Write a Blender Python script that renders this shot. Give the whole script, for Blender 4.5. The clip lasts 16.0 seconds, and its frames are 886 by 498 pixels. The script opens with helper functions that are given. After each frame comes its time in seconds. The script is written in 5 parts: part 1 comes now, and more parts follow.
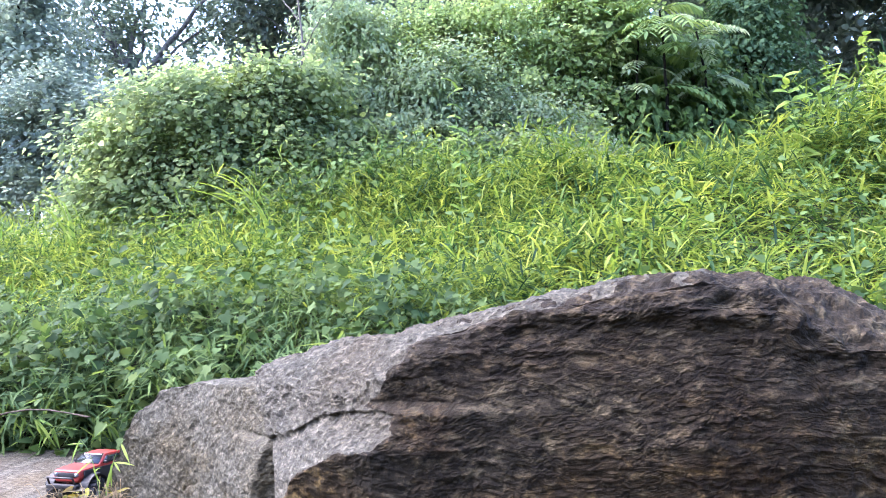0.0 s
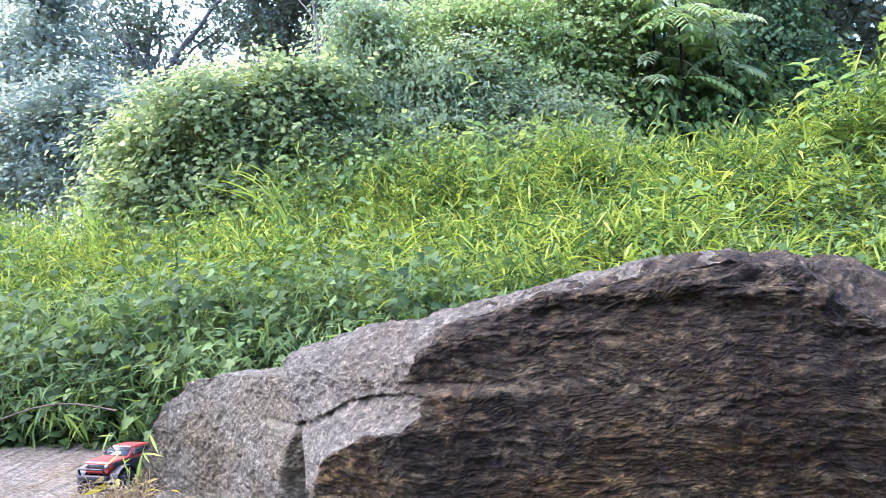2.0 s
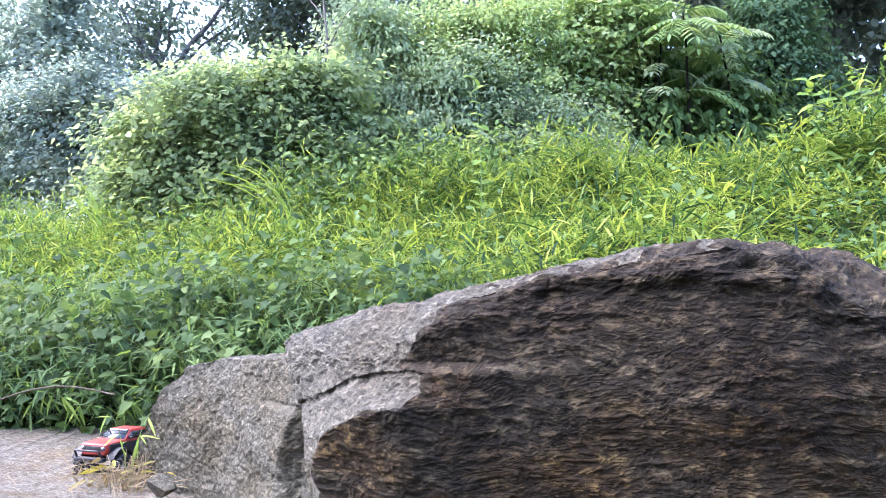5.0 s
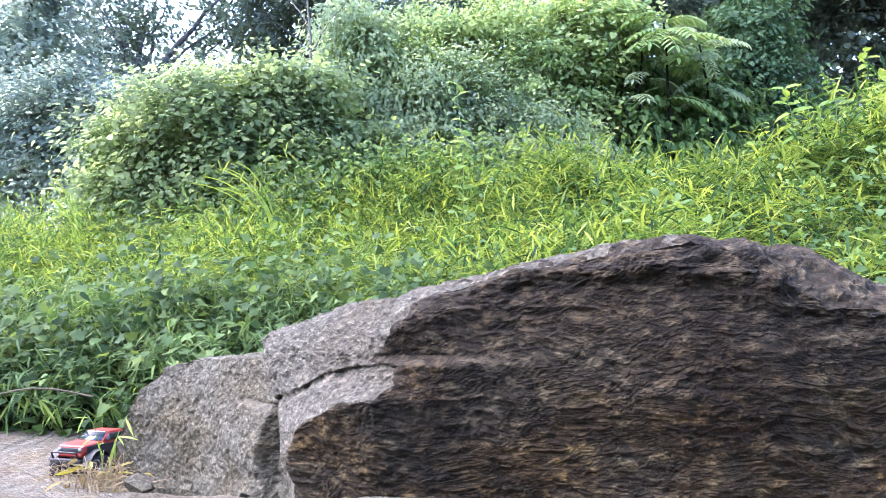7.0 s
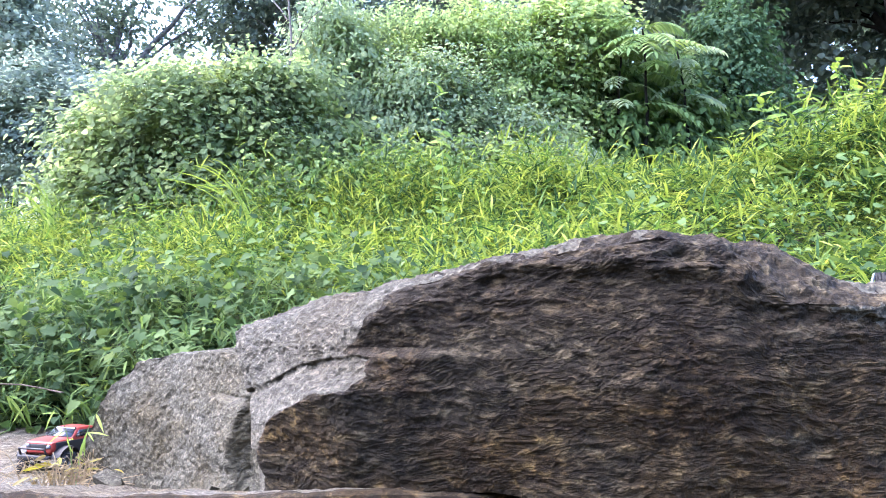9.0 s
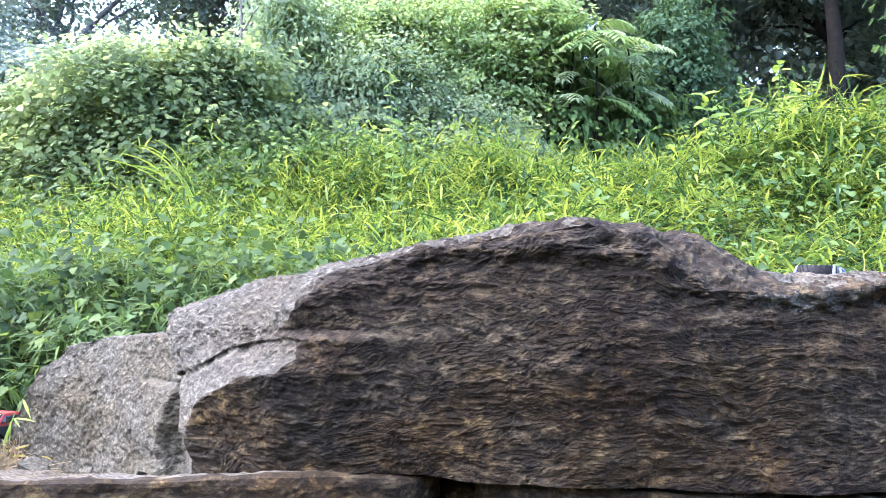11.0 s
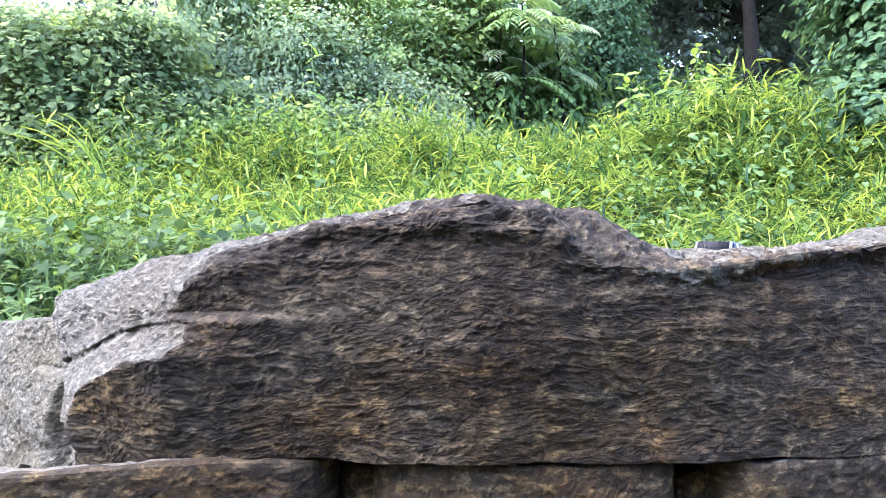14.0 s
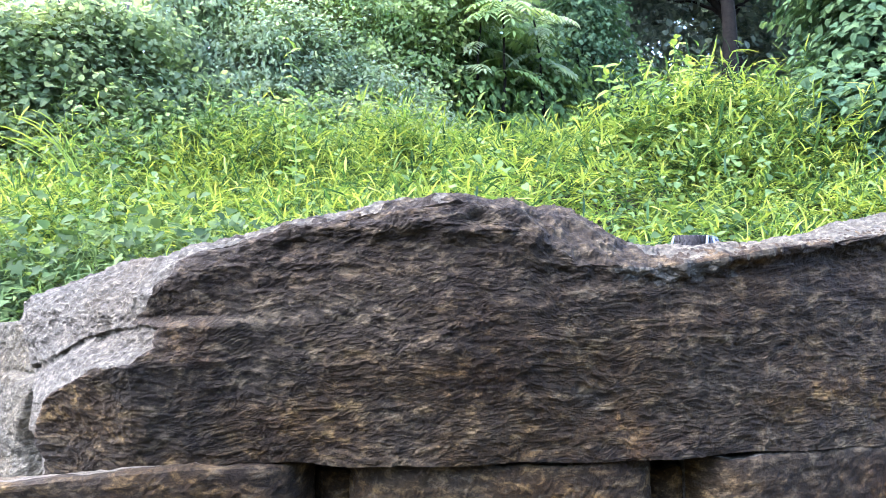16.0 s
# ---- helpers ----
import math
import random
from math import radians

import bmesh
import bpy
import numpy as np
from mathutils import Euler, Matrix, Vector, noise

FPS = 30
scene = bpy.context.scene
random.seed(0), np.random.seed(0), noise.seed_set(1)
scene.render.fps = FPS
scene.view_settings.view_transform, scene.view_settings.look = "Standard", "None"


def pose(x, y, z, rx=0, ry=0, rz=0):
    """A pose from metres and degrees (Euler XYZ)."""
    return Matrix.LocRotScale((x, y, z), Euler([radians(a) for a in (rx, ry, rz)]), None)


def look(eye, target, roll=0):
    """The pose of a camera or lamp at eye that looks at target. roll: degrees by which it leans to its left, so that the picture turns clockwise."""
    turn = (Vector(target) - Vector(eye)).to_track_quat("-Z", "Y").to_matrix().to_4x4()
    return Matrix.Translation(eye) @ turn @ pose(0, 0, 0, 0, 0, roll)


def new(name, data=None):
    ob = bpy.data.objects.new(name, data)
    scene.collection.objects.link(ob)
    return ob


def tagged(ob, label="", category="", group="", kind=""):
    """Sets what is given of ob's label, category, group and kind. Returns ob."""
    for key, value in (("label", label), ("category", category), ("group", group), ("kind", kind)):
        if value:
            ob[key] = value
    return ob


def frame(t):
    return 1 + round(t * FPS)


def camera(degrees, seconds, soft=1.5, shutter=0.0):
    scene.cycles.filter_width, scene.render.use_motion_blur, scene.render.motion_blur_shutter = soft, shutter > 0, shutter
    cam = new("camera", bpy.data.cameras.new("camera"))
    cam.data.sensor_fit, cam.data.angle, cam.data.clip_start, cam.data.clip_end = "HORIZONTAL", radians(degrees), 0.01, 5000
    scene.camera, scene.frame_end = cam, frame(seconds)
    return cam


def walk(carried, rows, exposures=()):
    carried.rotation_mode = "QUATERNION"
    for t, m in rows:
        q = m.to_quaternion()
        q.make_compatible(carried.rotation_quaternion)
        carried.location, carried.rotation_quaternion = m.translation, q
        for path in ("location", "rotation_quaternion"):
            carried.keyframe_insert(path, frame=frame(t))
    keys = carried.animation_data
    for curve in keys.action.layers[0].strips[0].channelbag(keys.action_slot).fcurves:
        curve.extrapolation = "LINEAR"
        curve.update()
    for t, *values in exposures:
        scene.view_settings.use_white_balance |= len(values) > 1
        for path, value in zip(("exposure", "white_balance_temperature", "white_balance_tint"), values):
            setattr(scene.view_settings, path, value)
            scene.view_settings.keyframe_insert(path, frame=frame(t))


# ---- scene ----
cam = camera(66.8, 16.0, soft=1.0)
PATH = [
    (0, (0.279, 0.697, 0.683), (0.085, 2.684, 0.799), -1.1),
    (0.5, (0.275, 0.692, 0.677), (0.071, 2.678, 0.791), -0.9),
    (1, (0.272, 0.687, 0.671), (0.054, 2.672, 0.782), -1.0),
    (1.5, (0.267, 0.686, 0.664), (0.035, 2.669, 0.774), -1.2),
    (2, (0.259, 0.68, 0.656), (0.018, 2.663, 0.764), -1.8),
    (2.5, (0.252, 0.672, 0.646), (0.005, 2.654, 0.754), -2.0),
    (3, (0.246, 0.668, 0.636), (-0.006, 2.649, 0.745), -1.5),
    (3.5, (0.243, 0.663, 0.624), (-0.014, 2.643, 0.737), -0.4),
    (4, (0.243, 0.66, 0.615), (-0.015, 2.64, 0.731), 0.1),
    (6.5, (0.274, 0.634, 0.582), (0.07, 2.618, 0.729), 0.3),
    (7, (0.278, 0.627, 0.575), (0.083, 2.612, 0.724), 0.4),
    (7.5, (0.282, 0.621, 0.568), (0.095, 2.607, 0.719), 0.7),
    (8, (0.284, 0.621, 0.562), (0.118, 2.608, 0.717), 0.7),
    (8.5, (0.287, 0.62, 0.558), (0.134, 2.608, 0.715), 0.8),
    (11, (0.333, 0.621, 0.541), (0.338, 2.617, 0.673), 1.8),
    (11.5, (0.348, 0.625, 0.539), (0.391, 2.621, 0.654), 2.0),
    (12, (0.362, 0.632, 0.539), (0.444, 2.627, 0.641), 2.0),
    (12.5, (0.376, 0.636, 0.539), (0.492, 2.63, 0.633), 1.9),
    (13, (0.39, 0.639, 0.54), (0.541, 2.631, 0.627), 1.7),
    (13.5, (0.4, 0.644, 0.541), (0.58, 2.634, 0.62), 1.5),
    (14, (0.409, 0.646, 0.542), (0.612, 2.634, 0.616), 1.2),
    (14.5, (0.416, 0.648, 0.544), (0.635, 2.635, 0.615), 1.0),
    (15, (0.423, 0.65, 0.546), (0.653, 2.635, 0.613), 0.9),
    (15.5, (0.426, 0.652, 0.551), (0.668, 2.637, 0.611), 0.7),
    (16, (0.43, 0.656, 0.558), (0.681, 2.639, 0.61), 0.4),
]
walk(cam, [(t, look(eye, target, roll)) for t, eye, target, roll in PATH],
     [(0.0, 3.42, 5550, 26), (8.0, 3.54, 5550, 25), (16.0, 3.88, 5500, 22)])

# ---- world and sun ----
SUN_WAY = Vector((-0.68, -0.02, 0.95)).normalized()
world = bpy.data.worlds.new("sky_world")
scene.world = world
world.use_nodes = True
wn, wl = world.node_tree.nodes, world.node_tree.links
sky = wn.new("ShaderNodeTexSky")
sky.sky_type = "NISHITA"
sky.sun_disc = False
sky.sun_elevation = math.asin(SUN_WAY.z)
sky.sun_rotation = math.atan2(SUN_WAY.x, SUN_WAY.y)
sky.air_density, sky.dust_density, sky.ozone_density = 1.0, 3.0, 1.0
wl.new(sky.outputs[0], wn["Background"].inputs[0])
wn["Background"].inputs[1].default_value = 0.15
sun = new("sun", bpy.data.lights.new("sun", "SUN"))
sun.data.energy, sun.data.angle, sun.data.color = 0.85, radians(70.0), (1.0, 0.95, 0.87)
sun.matrix_world = look(SUN_WAY * 30, (0, 0, 0))



# ---- materials ----
def material(name):
    m = bpy.data.materials.new(name)
    m.use_nodes = True
    return m, m.node_tree.nodes, m.node_tree.links, m.node_tree.nodes["Principled BSDF"]


def ramp(nodes, stops):
    r = nodes.new("ShaderNodeValToRGB")
    e = r.color_ramp.elements
    while len(e) < len(stops):
        e.new(0.5)
    for el, (p, c) in zip(e, stops):
        el.position, el.color = p, (*c, 1)
    return r


def noise_node(nodes, links, vec, scale, detail=4.0, rough=0.6, distortion=0.0):
    n = nodes.new("ShaderNodeTexNoise")
    n.inputs["Scale"].default_value, n.inputs["Detail"].default_value = scale, detail
    n.inputs["Roughness"].default_value, n.inputs["Distortion"].default_value = rough, distortion
    if vec:
        links.new(vec, n.inputs["Vector"])
    return n


def mix_col(nodes, links, a, b, fac, mode="MIX"):
    m = nodes.new("ShaderNodeMix")
    m.data_type, m.blend_type = "RGBA", mode
    for sock, v in ((m.inputs[6], a), (m.inputs[7], b), (m.inputs[0], fac)):
        if hasattr(v, "is_linked"):
            links.new(v, sock)
        else:
            sock.default_value = v if isinstance(v, float) else (*v, 1)
    return m.outputs[2]


def mapped(nodes, links, scale):
    tc, mp = nodes.new("ShaderNodeTexCoord"), nodes.new("ShaderNodeMapping")
    mp.inputs["Scale"].default_value = scale
    links.new(tc.outputs["Object"], mp.inputs[0])
    return mp.outputs[0]


def low_band(nodes, links):
    """Where water carries rust: strongest on the lower courses of the stone."""
    tc, sp = nodes.new("ShaderNodeTexCoord"), nodes.new("ShaderNodeSeparateXYZ")
    links.new(tc.outputs["Object"], sp.inputs[0])
    r = ramp(nodes, [(0.05, (1, 1, 1)), (0.34, (0.85, 0.85, 0.85)), (0.47, (0.1, 0.1, 0.1))])
    links.new(sp.outputs["Z"], r.inputs[0])
    return r.outputs[0]


def rock_material(name, dark, mid, pale, ochre, layer=3.6, across=1.0, flaky=0.0, size=21.0, relief=0.011, pits=0.55):
    """Weathered gneiss. flaky: how far thin broken sheets, rust and black stains show on it."""
    m, n, l, b = material(name)
    plain = mapped(n, l, (1, 1, 1))
    # the bedding wanders: its coordinates are pushed about by a slow noise
    bend = noise_node(n, l, plain, 7.0, 3, 0.55)
    push = n.new("ShaderNodeVectorMath")
    push.operation = "MULTIPLY_ADD"
    push.inputs[1].default_value = (0.05, 0.05, 0.05)
    l.new(bend.outputs["Color"], push.inputs[0])
    l.new(plain, push.inputs[2])
    lay = n.new("ShaderNodeMapping")
    lay.inputs["Scale"].default_value = (1.0, across, layer)
    l.new(push.outputs[0], lay.inputs[0])
    lay = lay.outputs[0]
    grain = noise_node(n, l, lay, size, 7, 0.66, 0.25)
    r = ramp(n, [(0.34, dark), (0.52, mid), (0.69, pale)])
    l.new(grain.outputs[0], r.inputs[0])
    stain = noise_node(n, l, mapped(n, l, (1.2, 1.2, 2.2)), 2.3, 5, 0.55, 0.3)
    sr = ramp(n, [(0.42, (0, 0, 0)), (0.66, (1, 1, 1))])
    l.new(stain.outputs[0], sr.inputs[0])
    c1 = mix_col(n, l, r.outputs[0], ochre, sr.outputs[0], "MULTIPLY")
    if flaky:
        rust = noise_node(n, l, mapped(n, l, (1.0, 1.0, 1.9)), 3.4, 6, 0.62, 0.4)
        rr = ramp(n, [(0.42, (0, 0, 0)), (0.6, (1, 1, 1))])
        l.new(rust.outputs[0], rr.inputs[0])
        c1 = mix_col(n, l, c1, (1.8, 1.48, 0.88), mix_col(n, l, rr.outputs[0], low_band(n, l), 1.0, "MULTIPLY"), "MULTIPLY")
        # the stone grows paler along its length
        tc, sp = n.new("ShaderNodeTexCoord"), n.new("ShaderNodeSeparateXYZ")
        l.new(tc.outputs["Object"], sp.inputs[0])
        er = ramp(n, [(0.45, (0, 0, 0)), (0.95, (1, 1, 1))])
        l.new(sp.outputs["X"], er.inputs[0])
        c1 = mix_col(n, l, c1, (1.4, 1.35, 1.34), er.outputs[0], "MULTIPLY")
        plum = noise_node(n, l, mapped(n, l, (0.8, 0.8, 2.0)), 3.0, 4, 0.6, 0.3)
        pr = ramp(n, [(0.5, (0, 0, 0)), (0.64, (0.8, 0.8, 0.8))])
        l.new(plum.outputs[0], pr.inputs[0])
        c1 = mix_col(n, l, c1, (0.97, 0.91, 0.91), pr.outputs[0], "MULTIPLY")
        black = noise_node(n, l, mapped(n, l, (1.0, 1.0, 1.7)), 4.6, 7, 0.62, 0.4)
        br = ramp(n, [(0.55, (0, 0, 0)), (0.68, (0.85, 0.85, 0.85))])
        l.new(black.outputs[0], br.inputs[0])
        c1 = mix_col(n, l, c1, (0.52, 0.50, 0.48), br.outputs[0], "MULTIPLY")
    speck = noise_node(n, l, plain, 150, 4, 0.72)
    spr = ramp(n, [(0.36, (0.36, 0.36, 0.38)), (0.52, (1, 1, 1)), (0.68, (1.75, 1.72, 1.66))])
    l.new(speck.outputs[0], spr.inputs[0])
    c2 = mix_col(n, l, c1, spr.outputs[0], pits, "MULTIPLY")
    if flaky:
        # pale crystalline flecks, a few millimetres long
        fleck = noise_node(n, l, mapped(n, l, (1.0, 1.0, 1.9)), 48, 6, 0.7, 0.2)
        fr = ramp(n, [(0.55, (0, 0, 0)), (0.70, (flaky, flaky, flaky))])
        l.new(fleck.outputs[0], fr.inputs[0])
        c2 = mix_col(n, l, c2, pale, fr.outputs[0])
    l.new(c2, b.inputs["Base Color"])
    b.inputs["Roughness"].default_value = 0.86
    b.inputs["Specular IOR Level"].default_value = 0.22
    under = None
    for height, strength, deep in [(grain, 0.9, relief), (speck, 0.7, 0.0045)]:
        bp = n.new("ShaderNodeBump")
        bp.inputs["Strength"].default_value, bp.inputs["Distance"].default_value = strength, deep
        l.new(height.outputs[0], bp.inputs["Height"])
        if under:
            l.new(under.outputs[0], bp.inputs["Normal"])
        under = bp
    l.new(under.outputs[0], b.inputs["Normal"])
    return m


def leaf_material(name, cols, through_light=0.4, rough=0.5, tint=(1.25, 1.2, 0.5)):
    m, n, l, b = material(name)
    geo = n.new("ShaderNodeNewGeometry")
    step = 1.0 / max(1, len(cols) - 1)
    r = ramp(n, [(i * step, c) for i, c in enumerate(cols)])
    l.new(geo.outputs["Random Per Island"], r.inputs[0])
    patch = noise_node(n, l, mapped(n, l, (1, 1, 1)), 1.6, 3, 0.55)
    pr = ramp(n, [(0.32, (0.74, 0.79, 0.86)), (0.5, (1, 1, 1)), (0.68, (1.25, 1.17, 1.0))])
    l.new(patch.outputs[0], pr.inputs[0])
    col = mix_col(n, l, r.outputs[0], pr.outputs[0], 1.0, "MULTIPLY")
    l.new(col, b.inputs["Base Color"])
    b.inputs["Roughness"].default_value = rough + 0.1
    b.inputs["Specular IOR Level"].default_value = 0.16
    tr, mx = n.new("ShaderNodeBsdfTranslucent"), n.new("ShaderNodeMixShader")
    l.new(mix_col(n, l, col, tint, 1.0, "MULTIPLY"), tr.inputs[0])
    mx.inputs[0].default_value = through_light
    l.new(b.outputs[0], mx.inputs[1])
    l.new(tr.outputs[0], mx.inputs[2])
    l.new(mx.outputs[0], n["Material Output"].inputs[0])
    return m


def plain_material(name, col, rough=0.5, metal=0.0, wear=0.25, scale=30.0, coat=0.0):
    m, n, l, b = material(name)
    nz = noise_node(n, l, mapped(n, l, (1, 1, 1)), scale, 5, 0.6)
    r = ramp(n, [(0.3, tuple(c * (1 - wear) for c in col)), (0.7, tuple(min(1, c * (1 + wear)) for c in col))])
    l.new(nz.outputs[0], r.inputs[0])
    l.new(r.outputs[0], b.inputs["Base Color"])
    b.inputs["Roughness"].default_value, b.inputs["Metallic"].default_value = rough, metal
    b.inputs["Coat Weight"].default_value = coat
    b.inputs["Specular IOR Level"].default_value = 0.12 if rough > 0.84 else 0.5
    bp = n.new("ShaderNodeBump")
    bp.inputs["Strength"].default_value, bp.inputs["Distance"].default_value = 0.15, 0.002
    l.new(nz.outputs[0], bp.inputs["Height"])
    l.new(bp.outputs[0], b.inputs["Normal"])
    return m


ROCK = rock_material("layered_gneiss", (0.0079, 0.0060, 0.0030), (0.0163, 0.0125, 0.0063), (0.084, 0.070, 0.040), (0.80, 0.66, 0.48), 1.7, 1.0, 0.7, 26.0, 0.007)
ROCK_PALE = rock_material("pale_gneiss", (0.037, 0.0355, 0.025), (0.066, 0.063, 0.0445), (0.15, 0.143, 0.107), (0.87, 0.78, 0.60), 1.6, 1.0, 0.0, 44.0, 0.009, 0.5)
STRATA = rock_material("flaggy_gneiss", (0.052, 0.046, 0.034), (0.132, 0.121, 0.092), (0.285, 0.265, 0.208), (0.9, 0.8, 0.64), 8.0, 7.0, 0.0, 16.0, 0.02)
# facet, ledge and top: weathered stone, with some of their light in the colour
WORN_LIT = rock_material("worn_lit_gneiss", (0.035, 0.0334, 0.0245), (0.068, 0.0638, 0.047), (0.155, 0.1465, 0.110), (0.9, 0.82, 0.72), 1.8, 1.0, 0.0, 44.0, 0.011, 0.5)
SOIL = plain_material("leaf_littered_soil", (0.026, 0.024, 0.014), 0.95, 0, 0.5, 6)
BARK = plain_material("grey_bark", (0.010, 0.0086, 0.0064), 0.9, 0, 0.5, 14)
# lighter than BARK: haze over the background trunks is in this colour
BARK_HAZED = plain_material("hazed_grey_bark", (0.115, 0.115, 0.11), 0.9, 0, 0.5, 14)
BARK_PALE = plain_material("pale_bark", (0.13, 0.12, 0.10), 0.85, 0, 0.35, 20)
DRY_STICK = plain_material("dry_stick", (0.075, 0.062, 0.045), 0.9, 0, 0.4, 40)
STEM = plain_material("green_stem", (0.13, 0.2, 0.05), 0.6, 0, 0.3, 20)
STRAW = plain_material("dry_straw", (0.2, 0.15, 0.075), 0.8, 0, 0.4, 30)
GRASS = leaf_material("grass_blade", [(0.016, 0.044, 0.02), (0.04, 0.09, 0.03), (0.09, 0.16, 0.036), (0.17, 0.24, 0.045), (0.24, 0.305, 0.056), (0.29, 0.345, 0.08)], 0.52, 0.5, (1.14, 1.13, 0.7))
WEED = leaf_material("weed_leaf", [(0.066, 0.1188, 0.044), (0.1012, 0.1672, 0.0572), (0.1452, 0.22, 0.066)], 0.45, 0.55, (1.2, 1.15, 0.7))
# darker copy of WEED: the bank's shade is put into the leaf colour
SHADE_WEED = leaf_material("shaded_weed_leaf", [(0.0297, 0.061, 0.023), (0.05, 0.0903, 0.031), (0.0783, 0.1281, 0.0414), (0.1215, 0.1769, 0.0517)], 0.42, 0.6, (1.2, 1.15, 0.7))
VINE = leaf_material("vine_leaf", [(0.1795, 0.2401, 0.1239), (0.2189, 0.2829, 0.141), (0.2626, 0.33, 0.1514)], 0.68, 0.65, (1.15, 1.15, 0.85))
# SHRUB, HAZED, DIM and WOODS carry background haze as paler, bluer leaf colours
SHRUB = leaf_material("shrub_leaf", [(0.235, 0.31, 0.205), (0.285, 0.36, 0.225), (0.335, 0.41, 0.24)], 0.68, 0.65, (1.15, 1.15, 0.85))
HAZED = leaf_material("hazed_leaf", [(0.1913, 0.2508, 0.2144), (0.2375, 0.2964, 0.2434), (0.2898, 0.3478, 0.2666)], 0.68, 0.7, (1.1, 1.1, 1.0))
FRESH = leaf_material("fresh_leaf", [(0.13, 0.21, 0.08), (0.18, 0.27, 0.095), (0.24, 0.33, 0.115)], 0.52, 0.6, (1.2, 1.1, 0.75))
FEATHERY = leaf_material("feathery_leaf", [(0.29, 0.385, 0.19), (0.35, 0.445, 0.21), (0.405, 0.495, 0.225)], 0.68, 0.6, (1.15, 1.12, 0.8))
SPROUT = leaf_material("young_weed_leaf", [(0.15, 0.25, 0.055), (0.21, 0.31, 0.065), (0.28, 0.365, 0.085)], 0.5, 0.55, (1.2, 1.1, 0.65))
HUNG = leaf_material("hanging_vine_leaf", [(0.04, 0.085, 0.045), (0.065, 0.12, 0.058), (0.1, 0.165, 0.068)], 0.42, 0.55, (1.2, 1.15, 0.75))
DIM = leaf_material("dim_shrub_leaf", [(0.225, 0.295, 0.205), (0.27, 0.34, 0.225), (0.315, 0.385, 0.24)], 0.68, 0.65, (1.15, 1.15, 0.85))
WOODS = leaf_material("forest_leaf", [(0.0952, 0.132, 0.112), (0.1456, 0.187, 0.1512), (0.2016, 0.2475, 0.1848)], 0.58, 0.6, (1.15, 1.15, 0.9))


# ---- mesh helpers ----
def mesh_object(name, verts, faces, mat, parent=None, label="", smooth=False):
    """One mesh object out of arrays of vertices and of equal-sided faces."""
    verts, faces = np.asarray(verts, np.float32), np.asarray(faces, np.int32)
    me = bpy.data.meshes.new(name)
    k = faces.shape[1]
    me.vertices.add(len(verts))
    me.vertices.foreach_set("co", verts.ravel())
    me.loops.add(faces.size)
    me.loops.foreach_set("vertex_index", faces.ravel())
    me.polygons.add(len(faces))
    me.polygons.foreach_set("loop_start", np.arange(0, faces.size, k, dtype=np.int32))
    me.polygons.foreach_set("use_smooth", np.full(len(faces), smooth))
    me.materials.append(mat)
    me.update(calc_edges=True)
    ob = new(name, me)
    if parent:
        ob.parent = parent
    return tagged(ob, label)


def part(name, bm, mat, parent, label=""):
    me = bpy.data.meshes.new(name)
    bm.to_mesh(me)
    bm.free()
    me.materials.append(mat)
    ob = new(name, me)
    ob.parent = parent
    return tagged(ob, label)


def thing(name, m, label, category, group="", kind=""):
    ob = new(name)
    ob.matrix_world = m
    ob.empty_display_size = 0.1
    return tagged(ob, label, category, group, kind)


def vnoise(p, seed=0):
    """Smooth lattice noise in -1..1 for rows of points."""
    i = np.floor(p).astype(np.int64)
    f = p - i
    f = f * f * (3 - 2 * f)
    out = np.zeros(len(p))
    for dx in (0, 1):
        for dy in (0, 1):
            for dz in (0, 1):
                h = (i[:, 0] + dx) * 374761393 + (i[:, 1] + dy) * 668265263 + (i[:, 2] + dz) * 2147483647 + seed * 1274126177
                h = (h ^ (h >> 13)) * 1274126177 & 0xFFFFFFFF
                h = (h ^ (h >> 16)) & 0xFFFF
                w = (f[:, 0] if dx else 1 - f[:, 0]) * (f[:, 1] if dy else 1 - f[:, 1]) * (f[:, 2] if dz else 1 - f[:, 2])
                out += w * (h / 32767.5 - 1)
    return out


def fbm(p, octaves=4, seed=0, gain=0.5):
    out, a = np.zeros(len(p)), 1.0
    for o in range(octaves):
        out += a * vnoise(p * 2.0**o + 13.7 * o, seed + o)
        a *= gain
    return out


def ridged(p, octaves=4, seed=0, gain=0.55):
    """Noise with thin raised ridges and rounded hollows."""
    out, a = np.zeros(len(p)), 1.0
    for o in range(octaves):
        out += a * (0.5 - np.abs(vnoise(p * 2.0**o + 7.3 * o, seed + o)) * 1.6)
        a *= gain
    return out


def unit(v):
    return v / np.maximum(np.linalg.norm(v, axis=-1, keepdims=True), 1e-9)


def tube(path, radii, sides=7):
    """Vertices and quads of a tapered tube along a path."""
    path, radii = np.asarray(path, float), np.asarray(radii, float)
    t = unit(np.gradient(path, axis=0))
    ref = np.where(np.abs(t[:, 2:3]) > 0.9, np.array([[1.0, 0, 0]]), np.array([[0, 0, 1.0]]))
    a = unit(np.cross(t, ref))
    b = np.cross(t, a)
    ang = np.linspace(0, 2 * np.pi, sides, endpoint=False)
    v = path[:, None] + radii[:, None, None] * (np.cos(ang)[None, :, None] * a[:, None] + np.sin(ang)[None, :, None] * b[:, None])
    n, k = len(path), np.arange(sides)
    f = [np.stack([i * sides + k, i * sides + (k + 1) % sides, (i + 1) * sides + (k + 1) % sides, (i + 1) * sides + k], 1) for i in range(n - 1)]
    return v.reshape(-1, 3), np.concatenate(f)


